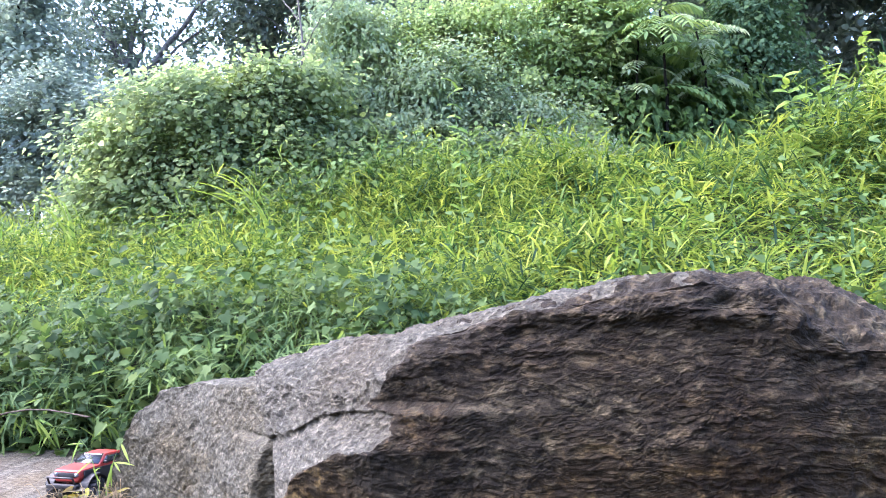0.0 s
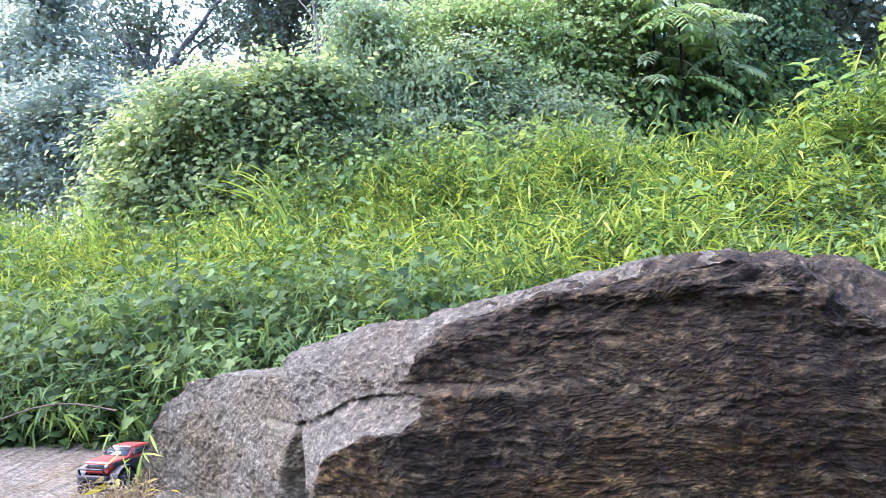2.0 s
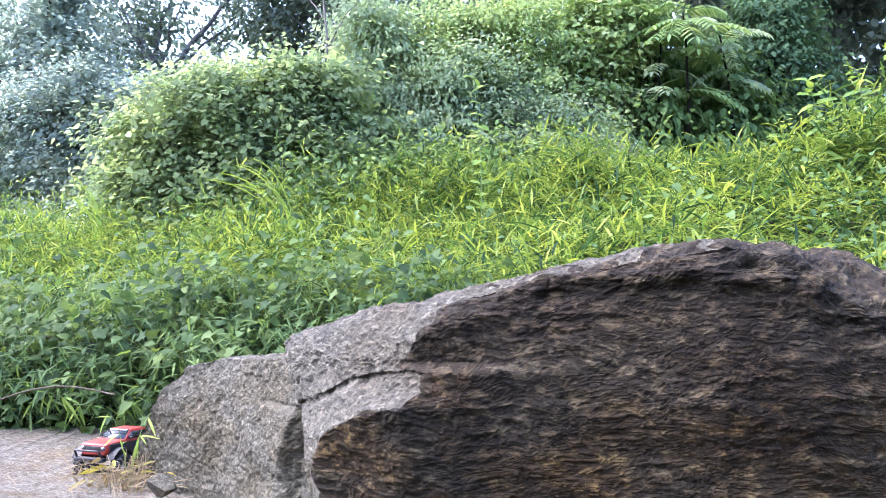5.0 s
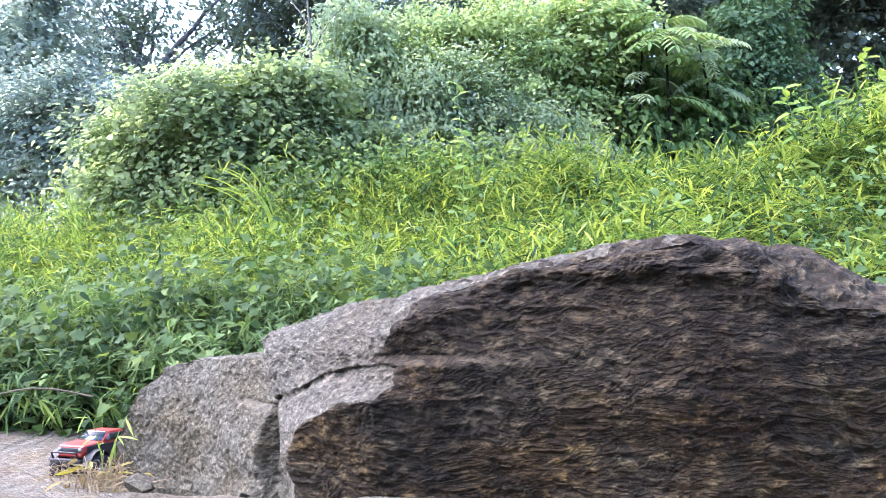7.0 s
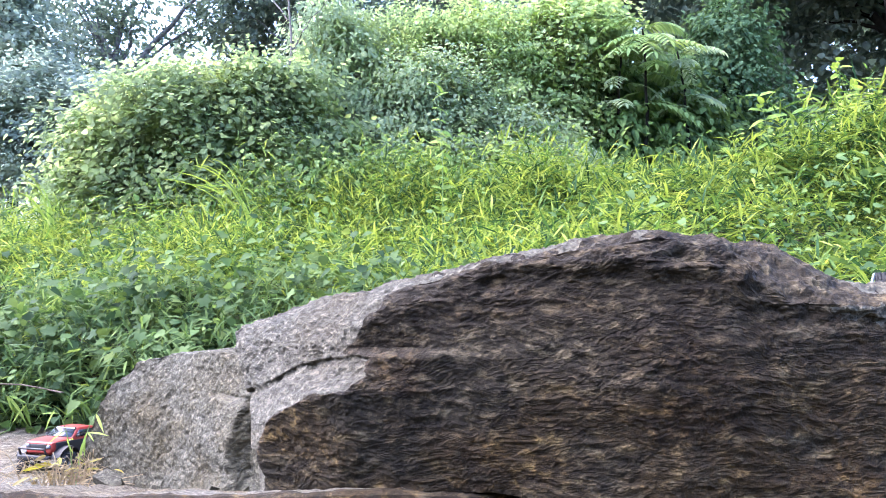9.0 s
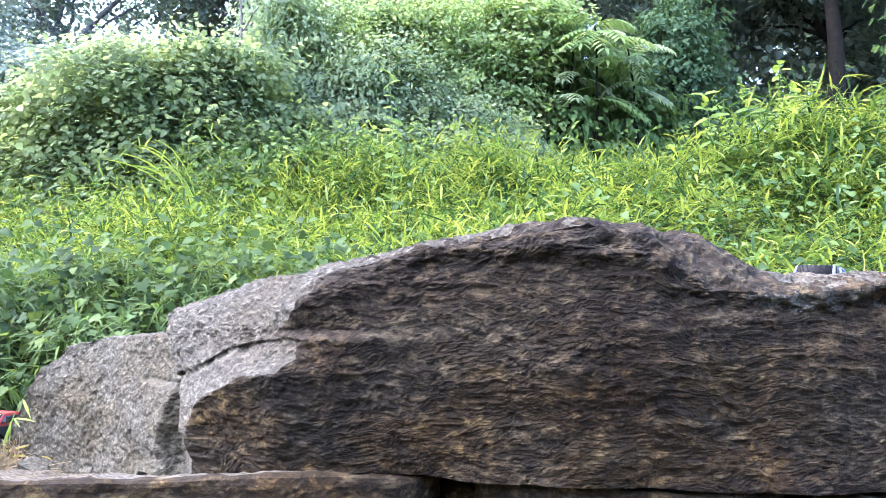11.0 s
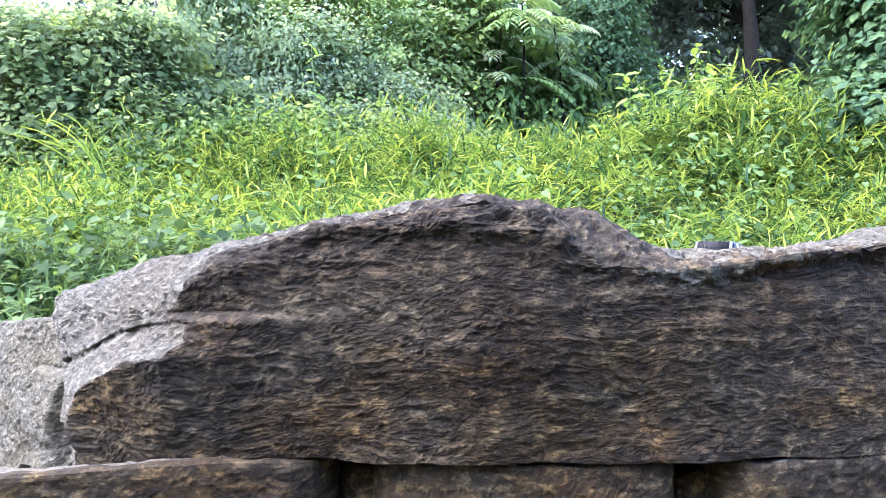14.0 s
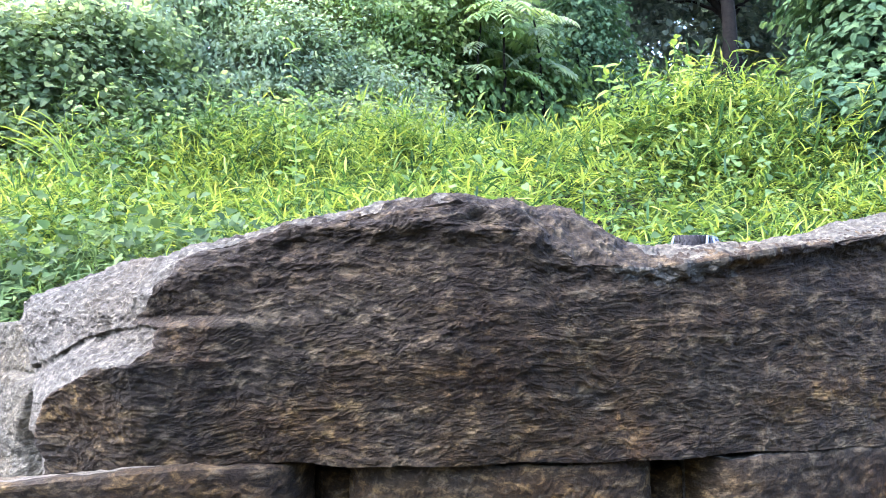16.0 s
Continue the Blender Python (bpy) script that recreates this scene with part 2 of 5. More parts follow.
def gather(pieces):
    """Many (vertices, faces) into one."""
    vs, fs, at = [], [], 0
    for v, f in pieces:
        vs.append(v)
        fs.append(f + at)
        at += len(v)
    return np.concatenate(vs), np.concatenate(fs)


# A leaf: seven vertices along a midrib, six triangles. Columns: along, across, lift.
SIX = np.array([(0, 1, 3), (3, 1, 4), (4, 1, 2), (0, 5, 1), (5, 6, 1), (6, 2, 1)])
LANCE = (np.array([(0, 0, 0), (0.5, 0, 0), (1, 0, 0), (0.22, 0.8, 0.2), (0.62, 0.85, 0.2), (0.22, -0.8, 0.2), (0.62, -0.85, 0.2)]), SIX)
HEART = (np.array([(0, 0, 0), (0.45, 0, 0), (1, 0, 0), (0.08, 0.95, 0.25), (0.55, 0.85, 0.2), (0.08, -0.95, 0.25), (0.55, -0.85, 0.2)]), SIX)
OVAL = (np.array([(0, 0, 0), (0.5, 0, 0), (1, 0, 0), (0.25, 0.85, 0.2), (0.7, 0.8, 0.2), (0.25, -0.85, 0.2), (0.7, -0.8, 0.2)]), SIX)
# a fuller heart-shaped leaf, and a leaf of five lobes
BROAD = (np.array([(0, 0, 0), (0.3, 0, 0), (0.62, 0, 0), (1, 0, 0), (-0.1, 0.45, 0.2), (0.15, 0.98, 0.25), (0.5, 0.8, 0.22), (0.8, 0.35, 0.15), (-0.1, -0.45, 0.2), (0.15, -0.98, 0.25), (0.5, -0.8, 0.22), (0.8, -0.35, 0.15)]),
         np.array([(0, 5, 4), (0, 1, 5), (1, 6, 5), (1, 2, 6), (2, 7, 6), (2, 3, 7), (0, 8, 9), (0, 9, 1), (1, 9, 10), (1, 10, 2), (2, 10, 11), (2, 11, 3)]))
LOBE_R = [1.0, 0.62, 0.9, 0.5, 0.72, 0.45, 0.12, 0.45, 0.72, 0.5, 0.9, 0.62]
LOBE_A = [0.0, 0.42, 0.85, 1.3, 1.85, 2.4, 3.14, 3.88, 4.43, 4.98, 5.43, 5.86]
PALM = (np.array([(0.38, 0, 0)] + [(0.38 + 0.62 * r * math.cos(a), 1.1 * r * math.sin(a), 0.2 * abs(math.sin(a))) for r, a in zip(LOBE_R, LOBE_A)]), np.array([(0, 1 + k, 1 + (k + 1) % 12) for k in range(12)]))


def leaves(at, way, up, length, width, shape=OVAL, droop=0.15, fold=0.35):
    """Leaves with their stalk ends at the points, along the ways, upper sides towards up. width is the half width."""
    form, tris = shape
    n, k = len(at), len(form)
    d = unit(way)
    s = unit(np.cross(up, d) + 1e-6)
    u = np.cross(d, s)
    length, width = np.broadcast_to(length, n)[:, None], np.broadcast_to(width, n)[:, None]
    a, c, h = form[None, :, 0] * length, form[None, :, 1] * width, form[None, :, 2] * fold * 5 * width * np.abs(form[None, :, 1])
    h = h * 0.6 - droop * length * form[None, :, 0] ** 2
    v = at[:, None] + a[..., None] * d[:, None] + c[..., None] * s[:, None] + h[..., None] * u[:, None]
    f = tris[None] + (np.arange(n) * k)[:, None, None]
    return v.reshape(-1, 3), f.reshape(-1, 3)


def scattered(n, rng):
    return unit(rng.normal(size=(n, 3)))


# ---- ground ----
GY = [-300, 1.2, 1.9, 3.4, 4.45, 5.1, 6.8, 8.2, 12, 20, 40, 300]
GZ = [-0.45, -0.45, -0.42, -0.38, -0.3, 0.2, 0.82, 1.45, 2.0, 3.0, 3.4, 3.4]


def ground_at(x, y):
    x, y = np.asarray(x, float), np.asarray(y, float)
    rise = np.clip((y - 4.4) / 3.8, 0, 1)
    lump = 0.06 * np.sin(1.7 * x + 0.6 * y) * np.clip((y - 4) / 2, 0, 1)
    lump = lump + 0.16 * np.exp(-(((x - 4.8) / 1.4) ** 2) - ((y - 8.4) / 1.3) ** 2)
    return np.interp(y, GY, GZ) + np.where(x > 0, 0.085, 0.095) * np.clip(x, -12, 12) * rise + lump


gx = np.concatenate([np.linspace(-300, -14, 12), np.linspace(-12, 12, 120), np.linspace(14, 300, 12)])
gy = np.concatenate([np.linspace(-300, -8, 12), np.linspace(-6, 16, 110), np.linspace(18, 300, 16)])
gxx, gyy = np.meshgrid(gx, gy)
gv = np.stack([gxx.ravel(), gyy.ravel(), ground_at(gxx.ravel(), gyy.ravel())], 1)
gv[:, 2] += 0.03 * fbm(gv * 1.5, 3, 5)
gi = (np.arange(len(gy) - 1)[:, None] * len(gx) + np.arange(len(gx) - 1)[None]).ravel()
ground = mesh_object("ground", gv, np.stack([gi, gi + 1, gi + len(gx) + 1, gi + len(gx)], 1), SOIL, smooth=True)
tagged(ground, "dark soil bank with leaf litter under the grass", "ground", kind="structure")


# ---- rocks ----
def column_rock(name, x0, x1, nx, bottom, lip, front, depth, crest, mat, m=Matrix(), rows=(160, 60, 12), rough=1.0, seed=0, back=0.25, shear=None, mat2=None, mask=None, lip_round=0.0, dense=None):
    """A rock as a row of upright sections: a front sheet from the bottom to its lip, a top that runs back, and a rear side."""
    nf, nt, nb = rows
    x = np.interp(np.linspace(0, 1, nx), [0, 0.86, 1], [x0, dense, x1]) if dense else np.linspace(x0, x1, nx)
    zb, zl = bottom(x), lip(x)
    v = np.linspace(0, 1, nf)[:, None]
    z = zb + (zl - zb) * v
    xf = np.broadcast_to(x, z.shape) + (shear(x, z) if shear else 0)
    y = front(xf, z) + lip_round * np.clip((0.84 - x) / 0.1, 0, 1) * np.clip((v - 0.86) / 0.14, 0, 1) ** 2
    s = np.linspace(0, 1, nt + 1)[1:, None] ** 1.5
    yt = y[-1] + s * depth(x)
    zt = zl + crest(np.broadcast_to(x, yt.shape), np.broadcast_to(s, yt.shape))
    w = np.linspace(0, 1, nb + 1)[1:, None]
    yb, zbk = yt[-1] + back * w, zt[-1] + (zb - zt[-1]) * w
    Y, Z = np.concatenate([y, yt, yb]), np.concatenate([z, zt, zbk])
    X = np.broadcast_to(x, Y.shape).copy()
    X[:nf] = xf
    for _ in range(3):
        for g in (Y, Z):
            g[1:-1] = 0.25 * g[:-2] + 0.5 * g[1:-1] + 0.25 * g[2:]
    P = np.stack([X, Y, Z], -1)
    du, dv = np.gradient(P, axis=1), np.gradient(P, axis=0)
    nrm = unit(np.cross(du, dv))
    p = P.reshape(-1, 3)
    big = fbm(p * (4, 4, 7), 3, seed)
    calm = np.ones(len(p))
    rim = np.zeros(X.shape)
    if mask:
        calm[: nf * nx] = np.where(mask(X[:nf], Z[:nf]).ravel(), 0.0, 1.0)
    if shear:
        rim[:nf] = np.clip((v - 0.8) / 0.12, 0, 1) * np.clip((X[:nf] - 0.1) / 0.1, 0, 1)
    soft = calm.reshape(X.shape)
    soft[nf:] = 0.0
    for _ in range(8):
        soft[1:-1] = 0.25 * soft[:-2] + 0.5 * soft[1:-1] + 0.25 * soft[2:]
    # broken sheets: short overlapping flakes, longer than they are high
    drift = 0.5 * np.stack([vnoise(p * (13, 13, 17), seed + 5 + k) for k in range(3)], 1)
    flakes = 0.75 * ridged(p * (21, 21, 44) + drift, 4, seed + 9, 0.6) + 0.45 * fbm(p * (34, 34, 62) + drift, 4, seed + 12, 0.6)
    plates = 2.2 * fbm(p * (13, 13, 30) + drift, 3, seed + 15, 0.6)
    sheets = 0.0039 * flakes + 0.0018 * (plates - np.floor(plates)) ** 1.3
    grit = fbm(p * (52, 52, 66), 4, seed + 33, 0.66)
    lumps = fbm(p * (15, 15, 20) + drift, 4, seed + 37, 0.6)
    worn_relief = 0.0036 * grit + 0.0085 * lumps
    crags = fbm(p * (12, 12, 30) + 0.7 * big[:, None], 4, seed + 51, 0.6)
    amp = rough * (0.010 * big + calm * sheets + (1 - calm) * worn_relief + 0.009 * rim.ravel() * crags)
    P = P + nrm * amp.reshape(X.shape)[..., None]
    R, C = X.shape
    i = (np.arange(R - 1)[:, None] * C + np.arange(C - 1)[None]).ravel()
    f = [np.stack([i, i + 1, i + C + 1, i + C], 1)]
    k = np.arange(C - 1)
    f.append(np.stack([(R - 1) * C + k, (R - 1) * C + k + 1, k + 1, k], 1))
    verts = P.reshape(-1, 3)
    caps = []
    for c, turn in ((0, 1), (C - 1, -1)):
        ring = np.arange(R) * C + c
        mid = len(verts)
        verts = np.concatenate([verts, verts[ring].mean(0)[None]])
        nxt = np.roll(ring, -1)
        q = np.stack([ring, nxt, np.full(R, mid), np.full(R, mid)], 1)
        caps.append(q if turn > 0 else q[:, [1, 0, 2, 3]])
    quads = np.concatenate(f)
    tri = np.concatenate([quads[:, [0, 1, 2]], quads[:, [0, 2, 3]]] + [q[:, :3] for q in caps])
    ob = mesh_object(name, verts, tri, mat)
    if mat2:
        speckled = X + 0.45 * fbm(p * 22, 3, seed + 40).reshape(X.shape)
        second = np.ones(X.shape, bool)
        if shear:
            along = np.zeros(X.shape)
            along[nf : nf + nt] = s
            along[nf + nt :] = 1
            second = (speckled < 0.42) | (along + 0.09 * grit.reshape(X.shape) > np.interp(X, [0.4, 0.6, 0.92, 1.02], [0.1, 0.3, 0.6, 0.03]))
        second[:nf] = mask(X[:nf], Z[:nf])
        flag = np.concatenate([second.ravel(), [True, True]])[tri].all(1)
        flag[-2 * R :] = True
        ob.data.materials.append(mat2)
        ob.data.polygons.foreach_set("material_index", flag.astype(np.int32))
    ob.matrix_world = m
    return ob


def bump_at(v, at, wide):
    return np.exp(-(((v - at) / wide) ** 2))


# The great boulder: a broad front sheet cut at its western end by a slanting facet.
def boulder_lip(x):
    return np.interp(x, [-0.5, -0.42, -0.23, 0.0, 0.1, 0.28, 0.45, 0.62, 0.74, 0.80, 0.85, 0.93, 1.06, 1.19, 1.32, 1.45, 1.6, 2.2, 3.4],
                     [0.43, 0.462, 0.50, 0.545, 0.575, 0.630, 0.66, 0.688, 0.672, 0.60, 0.568, 0.556, 0.562, 0.582, 0.604, 0.618, 0.645, 0.72, 0.22])


def boulder_sil(x):
    return np.interp(x, [-0.5, -0.42, -0.23, -0.08, 0.03, 0.17, 0.29, 0.39, 0.485, 0.646, 0.783, 0.89, 0.95, 1.016, 1.08, 1.2, 1.32, 1.45, 1.58, 1.75, 2.2, 3.4],
                     [0.44, 0.470, 0.536, 0.567, 0.584, 0.636, 0.660, 0.681, 0.695, 0.717, 0.702, 0.692, 0.664, 0.626, 0.604, 0.600, 0.616, 0.640, 0.675, 0.70, 0.76, 0.24])


def crack_line(x):
    return np.interp(x, [-0.5, -0.27, -0.16, -0.06, 0.02, 0.2], [0.25, 0.335, 0.396, 0.424, 0.438, 0.445])


def boulder_shear(x, z):
    low = np.clip((crack_line(x + 0.09) - z) / 0.006, 0, 1)
    return (0.72 * np.clip(0.465 - z, 0, 0.3) + 0.022 * low) * np.clip((0.02 - x) / 0.45, 0, 1)


def boulder_sheets(x, z):
    face = np.interp(x, [-0.5, -0.2, 0.0, 0.3, 0.6, 1.0, 1.3, 1.7, 3.2], [2.30, 2.125, 2.05, 2.0, 1.93, 1.92, 1.94, 2.0, 2.3])
    face = face + 0.2 * np.clip(0.44 - z, 0, 1) * np.clip((0.3 - x) / 0.45, 0, 1)
    face = face - np.interp(x, [0.05, 0.35, 0.7, 0.95], [0, 0.045, 0.045, 0.012]) * np.clip((z - 0.17) / 0.4, 0, 1)
    above = np.clip((z - crack_line(x)) / 0.012, 0, 1)
    face = face - 0.028 * (1 - above) * np.clip((0.35 - x) / 0.25, 0, 1) - 0.036 * np.clip((0.42 - z) / 0.05, 0, 1) * np.clip((0.2 - x) / 0.2, 0, 1)
    face = face + above * np.interp(z, [0.44, 0.58], [0.032, -0.01]) * np.clip((0.26 - x) / 0.2, 0, 1)
    groove = np.interp(x, [0.1, 0.4, 0.75, 0.95, 1.2, 1.5], [0.562, 0.596, 0.60, 0.525, 0.55, 0.588])
    face = face + np.interp(x, [0.12, 0.3, 0.55, 0.74, 0.92, 1.05, 1.5], [0, 0.032, 0.030, 0.010, 0.004, 0.020, 0.030]) * bump_at(z, groove, np.where(z > groove, 0.03, np.interp(x, [0.7, 1.0], [0.11, 0.06])))
    # the slanting facet, in two layers with a crack between
    facet = 2.28 - (0.70 * (x + 0.27) - 0.27 * (z - 0.27)) / 0.66
    facet = facet - 1.0 * np.clip(x + 0.32, 0, 0.2) * np.clip((0.40 - z) / 0.12, 0, 1)
    crack = crack_line(x)
    under = np.clip((crack - z) / 0.006, 0, 1) * np.clip((0.22 - x) / 0.2, 0, 1)
    facet = facet + under * (0.016 * np.exp(-np.maximum(crack - z, 0) / 0.06))
    facet = facet + np.interp(x, [-0.3, -0.15, 0.0], [0.024, 0.009, 0.006]) * bump_at(z, crack - 0.005, np.interp(x, [-0.35, -0.2, -0.1, 0.1], [0.009, 0.005, 0.0032, 0.003])) * np.clip((0.1 - x) / 0.25, 0, 1)
    return face, facet


def boulder_front(x, z):
    face, facet = boulder_sheets(x, z)
    k = 0.0035
    return k * np.logaddexp(face / k, facet / k)


def boulder_worn_lit(x, z):
    """Slanting facet and ledge that runs down into the notch: worn, and coloured as lit."""
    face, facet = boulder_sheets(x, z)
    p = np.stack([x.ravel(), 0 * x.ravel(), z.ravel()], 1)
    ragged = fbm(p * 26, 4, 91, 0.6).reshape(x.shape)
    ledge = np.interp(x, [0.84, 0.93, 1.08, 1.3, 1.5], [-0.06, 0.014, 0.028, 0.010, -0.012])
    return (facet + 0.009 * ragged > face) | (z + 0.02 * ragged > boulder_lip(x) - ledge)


def boulder_depth(x):
    return np.interp(x, [-0.5, -0.2, 0.3, 0.8, 1.0, 3.2], [0.22, 0.42, 0.62, 0.62, 1.15, 0.5])


def boulder_crest(x, s):
    top = np.maximum(boulder_sil(x) - boulder_lip(x), 0.004) - 0.004
    late = np.interp(x, [-0.5, 0.3, 0.8, 1.0, 1.5, 3.2], [0.02, 0.05, 0.07, 0.15, 0.18, 0.1])
    up = np.interp(s, [0, 0.1, 0.2, 0.45, 1.0], [0, 0.75, 1.0, 1.0, 0.9])
    down = np.clip((s - 0.26) / 0.3, 0, 1) ** 1.2
    return top * up - late * down


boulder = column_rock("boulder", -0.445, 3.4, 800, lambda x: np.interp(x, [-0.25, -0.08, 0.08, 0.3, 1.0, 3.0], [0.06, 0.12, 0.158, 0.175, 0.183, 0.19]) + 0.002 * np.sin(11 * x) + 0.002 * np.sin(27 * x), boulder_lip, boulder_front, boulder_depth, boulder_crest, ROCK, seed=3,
                      shear=boulder_shear, mat2=WORN_LIT, mask=boulder_worn_lit, lip_round=0.035, rows=(205, 85, 8), dense=1.75)
tagged(boulder, "huge layered boulder with dark brown front and pale top, worn and coloured as lit", "boulder")


# The lower block that joins it, turned to the side.
def block_lip(x):
    return np.interp(-x, [-0.26, -0.12, -0.02, 0.1, 0.4, 0.7, 0.95, 1.15, 1.32, 1.45, 1.52], [0.20, 0.30, 0.39, 0.39, 0.38, 0.36, 0.335, 0.285, 0.165, -0.03, -0.24])


def block_front(x, z):
    a = -x
    joint = 0.06 * np.clip((0.13 - a + 0.02 * np.sin(20 * z)) / 0.05, 0, 1)
    y = joint - np.clip(a - 0.85, 0, 2) * 0.28 + 0.05 * np.clip((z - 0.1) / 0.3, 0, 1)
    y = y + 0.016 * bump_at(z, 0.262 - 0.07 * (a - 0.15) + 0.003 * np.sin(23 * a), 0.004) * np.clip((a - 0.1) / 0.05, 0, 1) * np.clip((0.48 - a) / 0.1, 0, 1)
    return y + 0.03 * np.clip((z - 0.24) / 0.02, 0, 1) * np.clip(1 - np.abs(a - 0.2) / 0.25, 0, 1)


block = column_rock("boulder", -1.52, 0.25, 350, lambda x: np.interp(-x, [-0.1, 0.3, 1.2, 1.52], [-0.02, -0.08, -0.32, -0.34]), block_lip, block_front,
                    lambda x: np.interp(-x, [-0.1, 1.2, 1.5], [0.5, 0.5, 0.25]), lambda x, s: 0.02 * np.sin(np.pi * s) - 0.05 * s, ROCK_PALE,
                    m=pose(-0.388, 2.495, -0.022, 0, 0, -51) @ Matrix.Diagonal((1.04, 1.04, 1.04, 1)), rows=(130, 40, 10), seed=31, rough=0.8, mask=lambda x, z: np.ones(x.shape, bool))
tagged(block, "pale grey weathered rock block beside the boulder", "boulder")


# The course of stone under the boulder: a long slab and two shorter stones.
def course_stone(x0, x1, nx, seed, lip, label, mat=ROCK, depth=1.0, crest=None, taper=0.0, inset=0.0):
    ends = lambda x: 0.10 * (np.exp(-(x - x0) / 0.03) + np.exp(-(x1 - x) / 0.03))
    ob = column_rock("stone_slab", x0, x1, nx, lambda x: np.full_like(x, -0.6), lip, lambda x, z: np.interp(x, [-0.4, 0.0, 0.3, 0.6, 1.0, 1.3, 1.7, 3.2], [1.97, 1.985, 1.975, 1.925, 1.915, 1.935, 1.99, 2.25]) + inset + 0.008 * np.sin(5 * x) + 0.9 * taper * np.clip((-3.0 - x) / 1.6, 0, 1) ** 2 + ends(x) + 0.03 * (z < -0.1), lambda x: depth * (1 - taper * np.clip((-2.6 - x) / 2.0, 0, 1) ** 2) * (1 + 0.05 * np.sin(2.3 * x)),
                     crest or (lambda x, s: -0.03 * s), mat, rows=(84, 30, 6), seed=seed, rough=0.85, mat2=STRATA, mask=lambda x, z: np.zeros(x.shape, bool))
    return tagged(ob, label, "stone slab", "stones under the boulder")


course_stone(-4.6, 0.345, 420, 51, lambda x: np.interp(x, [-5, -2, -0.7, -0.25, 0.0, 0.15, 0.4], [0.08, 0.11, 0.145, 0.160, 0.172, 0.180, 0.178]), "long flat layered stone slab under the boulder", ROCK, 2.55,
             lambda x, s: np.interp(s, [0, 0.10, 0.2, 0.48, 0.7, 1.0], [0, -0.06, -0.13, -0.36, -0.40, -0.30]), 0.75)
course_stone(0.33, 0.47, 50, 81, lambda x: np.interp(x, [0.3, 0.38, 0.5], [0.12, 0.145, 0.13]), "dark wedge of stone packed into a joint", inset=0.075)
course_stone(1.03, 1.17, 50, 82, lambda x: np.interp(x, [1.0, 1.1, 1.2], [0.11, 0.14, 0.12]), "small dark stone packed into a joint", inset=0.08)
course_stone(0.415, 1.05, 140, 61, lambda x: 0.178 + 0.003 * np.sin(14 * x), "squarish layered stone wedged under the boulder", inset=0.02)
course_stone(1.125, 3.2, 260, 71, lambda x: np.interp(x, [1.1, 1.25, 1.5, 3.2], [0.166, 0.177, 0.183, 0.18]), "broad layered stone under the boulder")


# ---- grass and weeds ----
def grass_field(n, xs, ys, height, seed, leaf_len=(0.11, 0.23), per=9):
    """Leafy grass stems, each with blades that alternate and arch over."""
    rng = np.random.default_rng(seed)
    x, y = rng.uniform(*xs, n), rng.uniform(*ys, n)
    clump = 0.76 + 0.42 * fbm(np.stack([x, y, 0 * x], 1) * 1.3, 2, seed) + 0.55 * fbm(np.stack([x, y, 0 * x + 9], 1) * 3.2, 2, seed + 1)
    thin = np.clip(0.6 + 0.9 * (y - 5.0 + 0.5 * np.clip(x, -2, 1.5) + 0.25 * np.sin(1.9 * x)), 0.15, 1.0) * ((y > 4.4) | (x > -0.3))
    keep = rng.uniform(0, 1, n) < thin * (0.7 + 0.5 * fbm(np.stack([x, y, 0 * x + 3], 1) * 0.9, 2, seed + 3))
    x, y, clump = x[keep], y[keep], clump[keep]
    n = len(x)
    h = height * np.clip(clump, 0.25, 1.5) * rng.uniform(0.7, 1.25, n)
    base = np.stack([x, y, ground_at(x, y) - 0.02], 1)
    lean = rng.normal(0, 0.28, (n, 2)) + (0, -0.12)
    at, way, up, ln = [], [], [], []
    for k in range(per):
        t = 0.25 + 0.75 * (k + rng.uniform(0, 0.6, n)) / per
        p = base + np.stack([lean[:, 0] * h * t**1.7, lean[:, 1] * h * t**1.7, h * t * (1 - 0.15 * t)], 1)
        az = rng.uniform(0, 2 * np.pi, n)
        el = rng.uniform(-0.15, 0.9, n) + 0.45 * (t > 0.85)
        at.append(p)
        way.append(np.stack([np.cos(az) * np.cos(el), np.sin(az) * np.cos(el), np.sin(el)], 1))
        up.append(np.tile([0, 0, 1.0], (n, 1)) + 0.25 * rng.normal(size=(n, 3)))
        ln.append(rng.uniform(*leaf_len, n) * np.interp(x, [-2.5, 1.5], [0.85, 1.25]))
    at, way, up, ln = (np.concatenate(v) for v in (at, way, up, ln))
    lv = leaves(at, way, up, ln, 0.045 * ln * rng.uniform(0.7, 1.35, len(ln)), LANCE, rng.uniform(0.1, 0.55, len(ln))[:, None], 0.3)
    return lv


